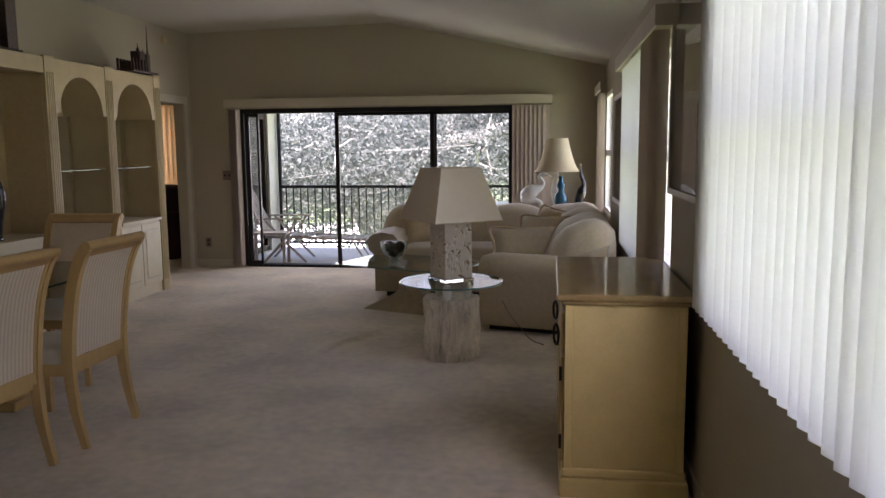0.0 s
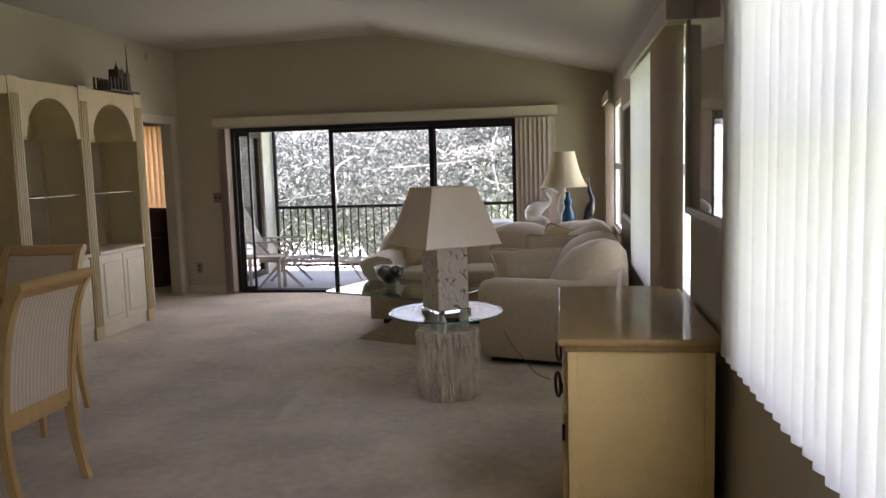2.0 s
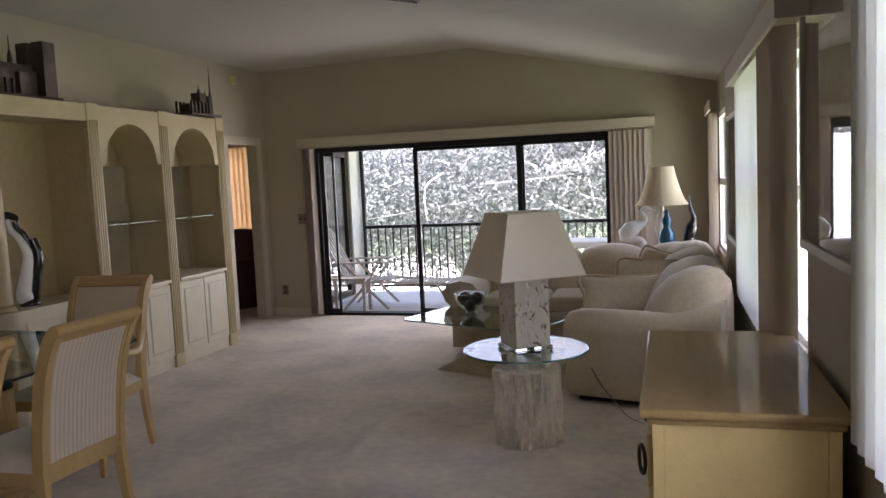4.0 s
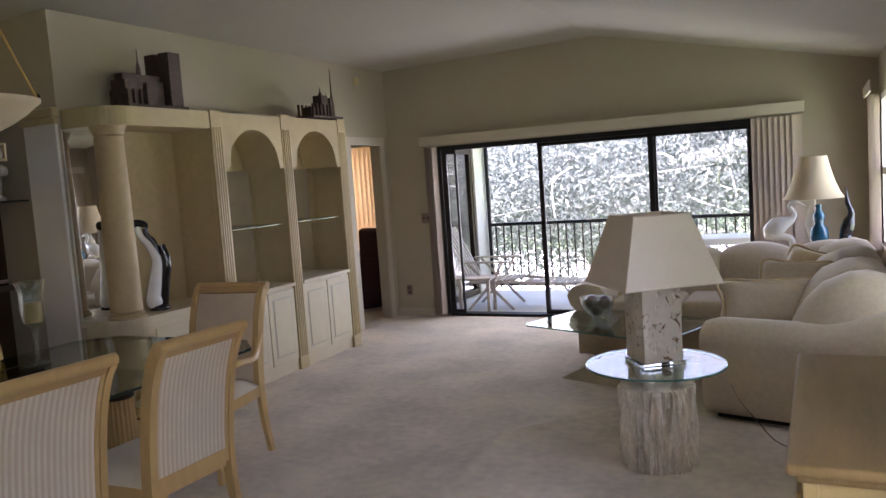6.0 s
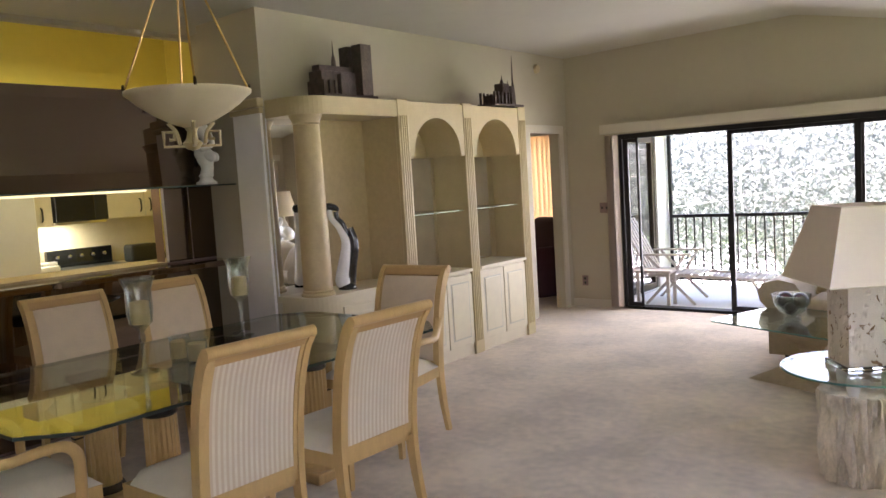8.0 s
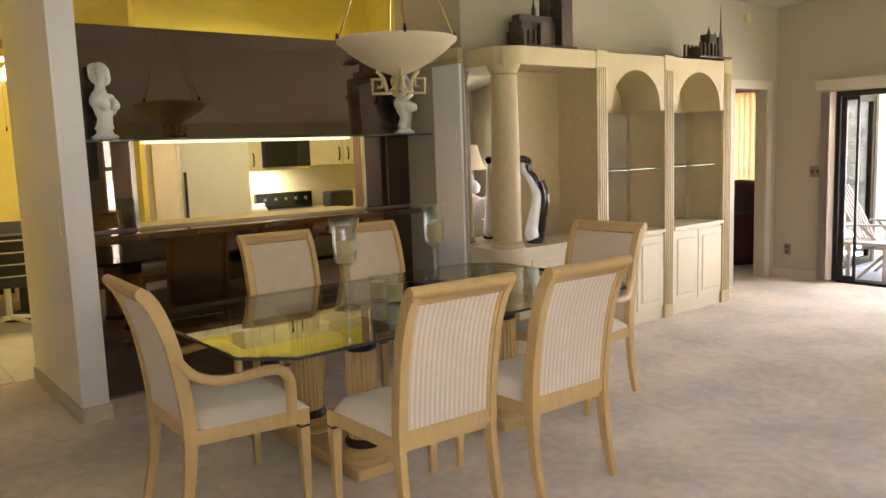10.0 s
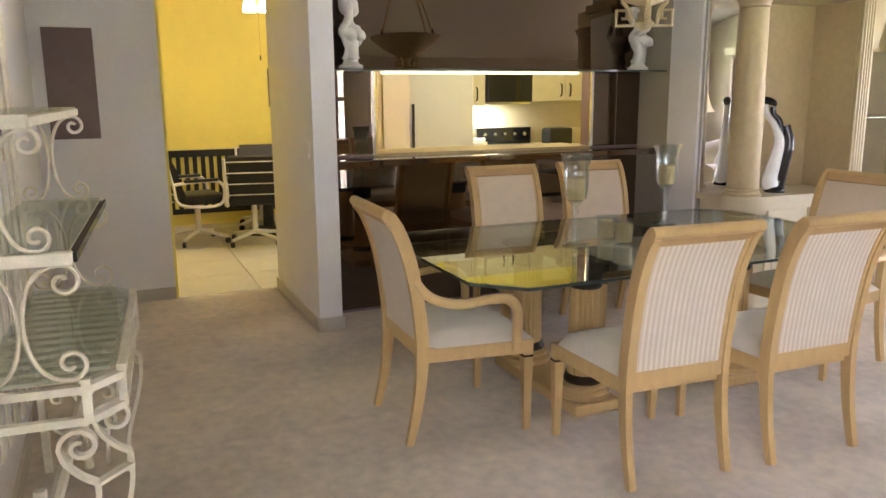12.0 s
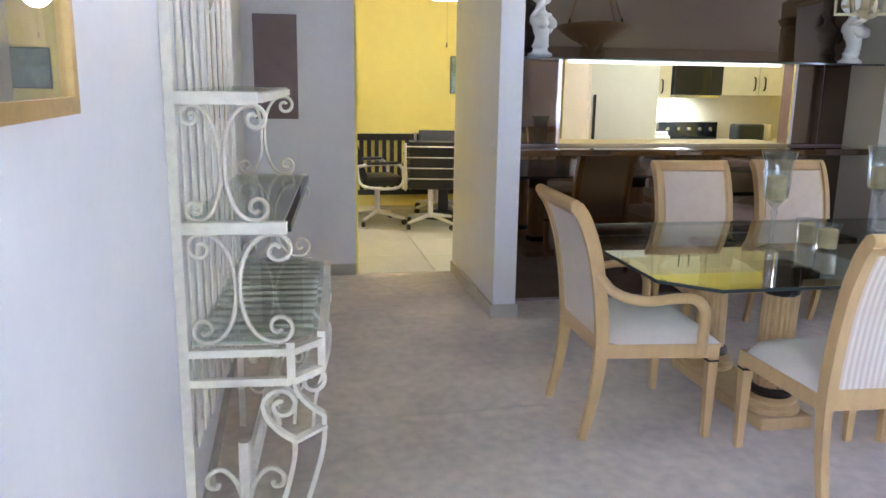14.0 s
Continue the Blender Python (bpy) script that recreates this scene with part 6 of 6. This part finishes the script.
vertical_blinds("bedroom_blind", "beige vertical blind in the bedroom with sunlit warmth in its colour", -6.95, -5.55, 0.65, 2.15, 0.08, 0.089, 30, SUNLIT_TINT_BLIND, "x", 11.42, B(-7.0, -5.5, 11.36, 11.498, 2.15, 2.25))


# ---- porch ----
structure("porch_floor", B(-4.15, 1.2, YF + 0.2, 11.95, -0.25, -0.02), CONCRETE, "pale painted porch slab", "porch floor")
structure("porch_ceiling", B(-4.15, 1.2, YF + 0.2, 11.95, 2.35, 2.5), STUCCO, "stucco porch ceiling", "ceiling")
structure("porch_wall_west", wall_mesh("y", -4.66, -4.15, YF + 0.2, 11.95, -0.25, 2.5, [(10.3, 11.45, 0.0, 2.0)]), STUCCO, "stucco porch wall", "wall")
pw = thing("window_4", "dark framed porch glass door", "window", kind="structure")
f = bmesh.new()
for a, b, c, d in ((10.3, 10.38, 0, 2.0), (11.37, 11.45, 0, 2.0), (10.38, 11.37, 1.92, 2.0), (10.38, 11.37, 0, 0.08)):
    box(f, -4.24, -4.18, a, b, c, d)
part("window_frame", f, BRONZE, pw)
part("pane", B(-4.22, -4.21, 10.38, 11.37, 0.08, 1.92), PANE, pw)
# flat dark sheet: the room's dimness is put into its colour
structure("dim_room_sheet", B(-4.655, -4.60, 10.3, 11.45, 0.0, 2.0), MOUNT, "dark sheet standing in for the dim room behind the porch door", "wall")
structure("porch_wall_east", B(1.2, 1.4, YF + 0.2, 11.95, -0.25, 2.5), STUCCO, "stucco porch wall", "wall")


def railing():
    t = thing("porch_railing", "black metal porch railing with upright balusters", "railing")
    part("top_rail", B(-4.13, 1.18, 11.78, 11.83, 0.90, 0.945, bevel=0.006), BLACK_METAL, t)
    part("bottom_rail", B(-4.13, 1.18, 11.79, 11.82, 0.06, 0.09), BLACK_METAL, t)
    for x in (-4.13, 1.14):
        part("post", B(x, x + 0.045, 11.78, 11.825, -0.02, 2.35), BLACK_METAL, t)
    first = None
    for k in range(46):
        m = pose(-4.02 + k * 0.113, 11.805, 0)
        if first is None:
            first = part("baluster", B(-0.009, 0.009, -0.009, 0.009, 0.09, 0.90), BLACK_METAL, t, m=m)
        else:
            share("baluster", first, t, m)


railing()
WEATHERED = material("weathered_teak", (0.50, 0.44, 0.38), 0.8, scale=6, vary=0.2, stretch=(1, 1, 6))


def lounge_chair():
    t = thing("porch_lounge_chair", "weathered teak slatted lounge chair with footrest", "lounge chair", pose(-3.55, 10.62, -0.02, 0, 0, -84))
    for k in range(6):
        x = -0.22 + k * 0.088
        part("back_slat", ribbon([(-0.30, 0.36), (-0.42, 0.62), (-0.62, 1.0)], 0.008, x - 0.03, x + 0.03), WEATHERED, t)
    for k in range(7):
        y = -0.26 + k * 0.085
        part("seat_slat", B(-0.26, 0.26, y - 0.032, y + 0.032, 0.345, 0.36), WEATHERED, t)
    for k in range(8):
        y = 0.36 + k * 0.095
        part("footrest_slat", B(-0.24, 0.24, y - 0.035, y + 0.035, 0.30, 0.315), WEATHERED, t)
    for s in (-1, 1):
        part("arm", B(s * 0.31 - 0.035, s * 0.31 + 0.035, -0.40, 0.22, 0.58, 0.60, bevel=0.006), WEATHERED, t)
        part("leg", tube([(s * 0.28, 0.25, 0.0), (s * 0.28, -0.1, 0.36), (s * 0.29, -0.3, 0.58)], 0.022, 4), WEATHERED, t)
        part("leg", tube([(s * 0.29, -0.32, 0.0), (s * 0.29, 0.0, 0.34), (s * 0.30, 0.14, 0.58)], 0.022, 4), WEATHERED, t)
        part("side_rail", tube([(s * 0.26, -0.3, 0.34), (s * 0.25, 0.3, 0.33), (s * 0.23, 1.06, 0.29)], 0.02, 4), WEATHERED, t)
        part("foot_leg", tube([(s * 0.22, 0.86, 0.29), (s * 0.22, 1.04, 0.0)], 0.018, 4), WEATHERED, t)


lounge_chair()
st = thing("porch_stool", "small weathered teak side table", "side table", pose(-3.72, 10.22, -0.02, 0, 0, 5))
part("top", B(-0.26, 0.26, -0.16, 0.16, 0.40, 0.43, bevel=0.006), WEATHERED, st)
for x in (-0.22, 0.22):
    for y in (-0.12, 0.12):
        part("leg", B(x - 0.018, x + 0.018, y - 0.018, y + 0.018, 0, 0.40), WEATHERED, st)
wt = thing("porch_table", "low white patio table near the railing", "patio table", pose(-0.75, 11.25, -0.02))
part("top", B(-0.45, 0.45, -0.3, 0.3, 0.66, 0.74, bevel=0.02), WHITE_PAINT, wt)
for x in (-0.4, 0.4):
    part("leg", B(x - 0.02, x + 0.02, -0.02, 0.02, 0, 0.66), WHITE_PAINT, wt)

# ---- outside ----
structure("ground", B(-900, 900, -300, 1500, -3.4, -3.2), GRASS, "bright green lawn under the trees", "lawn")
structure("road", B(-300, 300, 25, 48, -3.2, -3.17), CONCRETE, "pale driveway beyond the lawn", "road")


def oak(m, seed, limbs, leaves, spread, height, label):
    """A live oak: tapering trunk and limbs, and a crown of single leaves gathered in loose clumps."""
    rnd = np.random.default_rng(seed)
    t = thing("oak_tree", label, "tree", m, "garden trees")
    bm = bmesh.new()
    for pts, r0, r1 in limbs:
        line = smooth_line(pts, 6)
        n = len(line)
        tube(line, [r0 + (r1 - r0) * k / (n - 1) for k in range(n)], 10, bm=bm)
    part("trunk", bm, BARK, t, "pale grey limbs", 60)
    tw = bmesh.new()
    for _ in range(240):
        a = rnd.uniform(0, 2 * math.pi)
        r = spread * rnd.uniform(0.1, 0.95)
        z = rnd.uniform(0.6, 1.0) * height
        p = Vector((r * math.cos(a), r * math.sin(a), z))
        d = Vector((*rnd.normal(0, 0.9, 2), rnd.normal(0.15, 0.5)))
        tube(smooth_line([p, p + 0.5 * d + Vector(rnd.normal(0, 0.15, 3)), p + d * 1.1], 3), [0.024, 0.021, 0.018, 0.014, 0.011, 0.008, 0.005], 4, bm=tw)
    tagged(part("twig_tangle", tw, BARK, t, "bare pale twigs"), kind="stuff")
    clumps = []
    while len(clumps) < 170:
        v = rnd.uniform(-1, 1, 3)
        if 0.25 < np.linalg.norm(v) < 1:
            clumps.append((v[0] * spread, v[1] * spread, height * (0.82 + 0.24 * v[2])))
    clumps = np.array(clumps)
    c = clumps[rnd.integers(0, len(clumps), leaves)] + rnd.normal(0, 0.45, (leaves, 3))
    ax = rnd.normal(0, 1, (leaves, 3))
    ax /= np.linalg.norm(ax, axis=1)[:, None]
    bx = np.cross(ax, rnd.normal(0, 1, (leaves, 3)))
    bx /= np.linalg.norm(bx, axis=1)[:, None]
    size = rnd.uniform(0.028, 0.058, (leaves, 1))
    verts = np.stack([c - ax * size, c + bx * size * 0.45, c + ax * size, c - bx * size * 0.45], 1).reshape(-1, 3)
    faces = np.arange(leaves * 4).reshape(-1, 4)
    me = bpy.data.meshes.new("crown")
    me.from_pydata(verts.tolist(), [], faces.tolist())
    me.materials.append(LEAF)
    ob = new("crown", me)
    ob.parent = t
    tagged(ob, "loose grey-green leaves", "", "", "stuff")


LEAF = translucent("oak_leaves", (0.10, 0.115, 0.108), 0.3, 0.6)
oak(pose(-4.2, 18, -3.2), 3,
    [(((0, 0, 0), (0.15, 0, 1.6), (0.4, 0, 2.9), (1.4, 0, 4.55), (3.0, 0, 5.05), (5.4, 0.2, 5.9), (8, 0.3, 6.4)), 0.30, 0.10), (((0.2, 0, 2.2), (-0.7, 0.3, 3.6), (-2.2, 0.4, 4.6), (-4, 0.5, 5.2)), 0.15, 0.03),
     (((1.6, 0, 4.6), (2.0, 0.3, 5.6), (1.8, 0.4, 7.2)), 0.12, 0.03), (((3.4, 0, 5.2), (4.4, -0.4, 4.6), (6.2, -0.6, 4.4)), 0.10, 0.03), (((4.2, 0, 5.5), (4.8, 0.2, 6.6), (6.0, 0.2, 7.4)), 0.08, 0.02)],
    75000, 4.4, 5.2, "spreading oak with pale limbs and small leaves")
oak(pose(-11.0, 23, -3.2), 5, [(((0, 0, 0), (0.3, 0, 2), (-0.4, 0, 3.6), (0.5, 0.3, 5)), 0.28, 0.05), (((0.1, 0, 2.2), (1.8, 0, 3.6), (3.6, 0, 4.4)), 0.16, 0.03)], 75000, 4.8, 5.2, "leafy oak beyond the porch")
oak(pose(0.8, 20.5, -3.2), 8, [(((0, 0, 0), (-0.3, 0, 2), (0.4, 0, 4.0), (-0.5, 0.3, 6)), 0.28, 0.05), (((0.1, 0, 2.6), (-1.8, 0, 4.2), (-3.6, 0, 5.2)), 0.16, 0.03)], 75000, 4.2, 6.6, "leafy oak beyond the porch")
oak(pose(-6.0, 27, -3.2), 11, [(((0, 0, 0), (-0.3, 0, 2), (0.4, 0, 4.0), (-0.5, 0.3, 5)), 0.28, 0.05)], 65000, 5.0, 5.6, "distant leafy oak across the lawn")
oak(pose(9.5, 6.5, -3.2), 9, [(((0, 0, 0), (-0.3, 0, 2), (0.4, 0, 4.5), (-0.5, 0.3, 6.4)), 0.3, 0.05)], 8000, 3.2, 6.2, "leafy tree outside the side windows")

# ---- floor tiles of the breakfast area ----
tiles = thing("tile_floor", "large pale glazed floor tiles", "tile floor", kind="structure")
first = None
for i in range(6):
    for k in range(9):
        m = pose(-6.19 - 0.31 - i * 0.62, 1.87 + 0.31 + k * 0.62, 0)
        if first is None:
            first = part("tile", B(-0.307, 0.307, -0.307, 0.307, -0.006, 0.004, bevel=0.003, seg=1), TILE, tiles, m=m)
        else:
            share("tile", first, tiles, m)
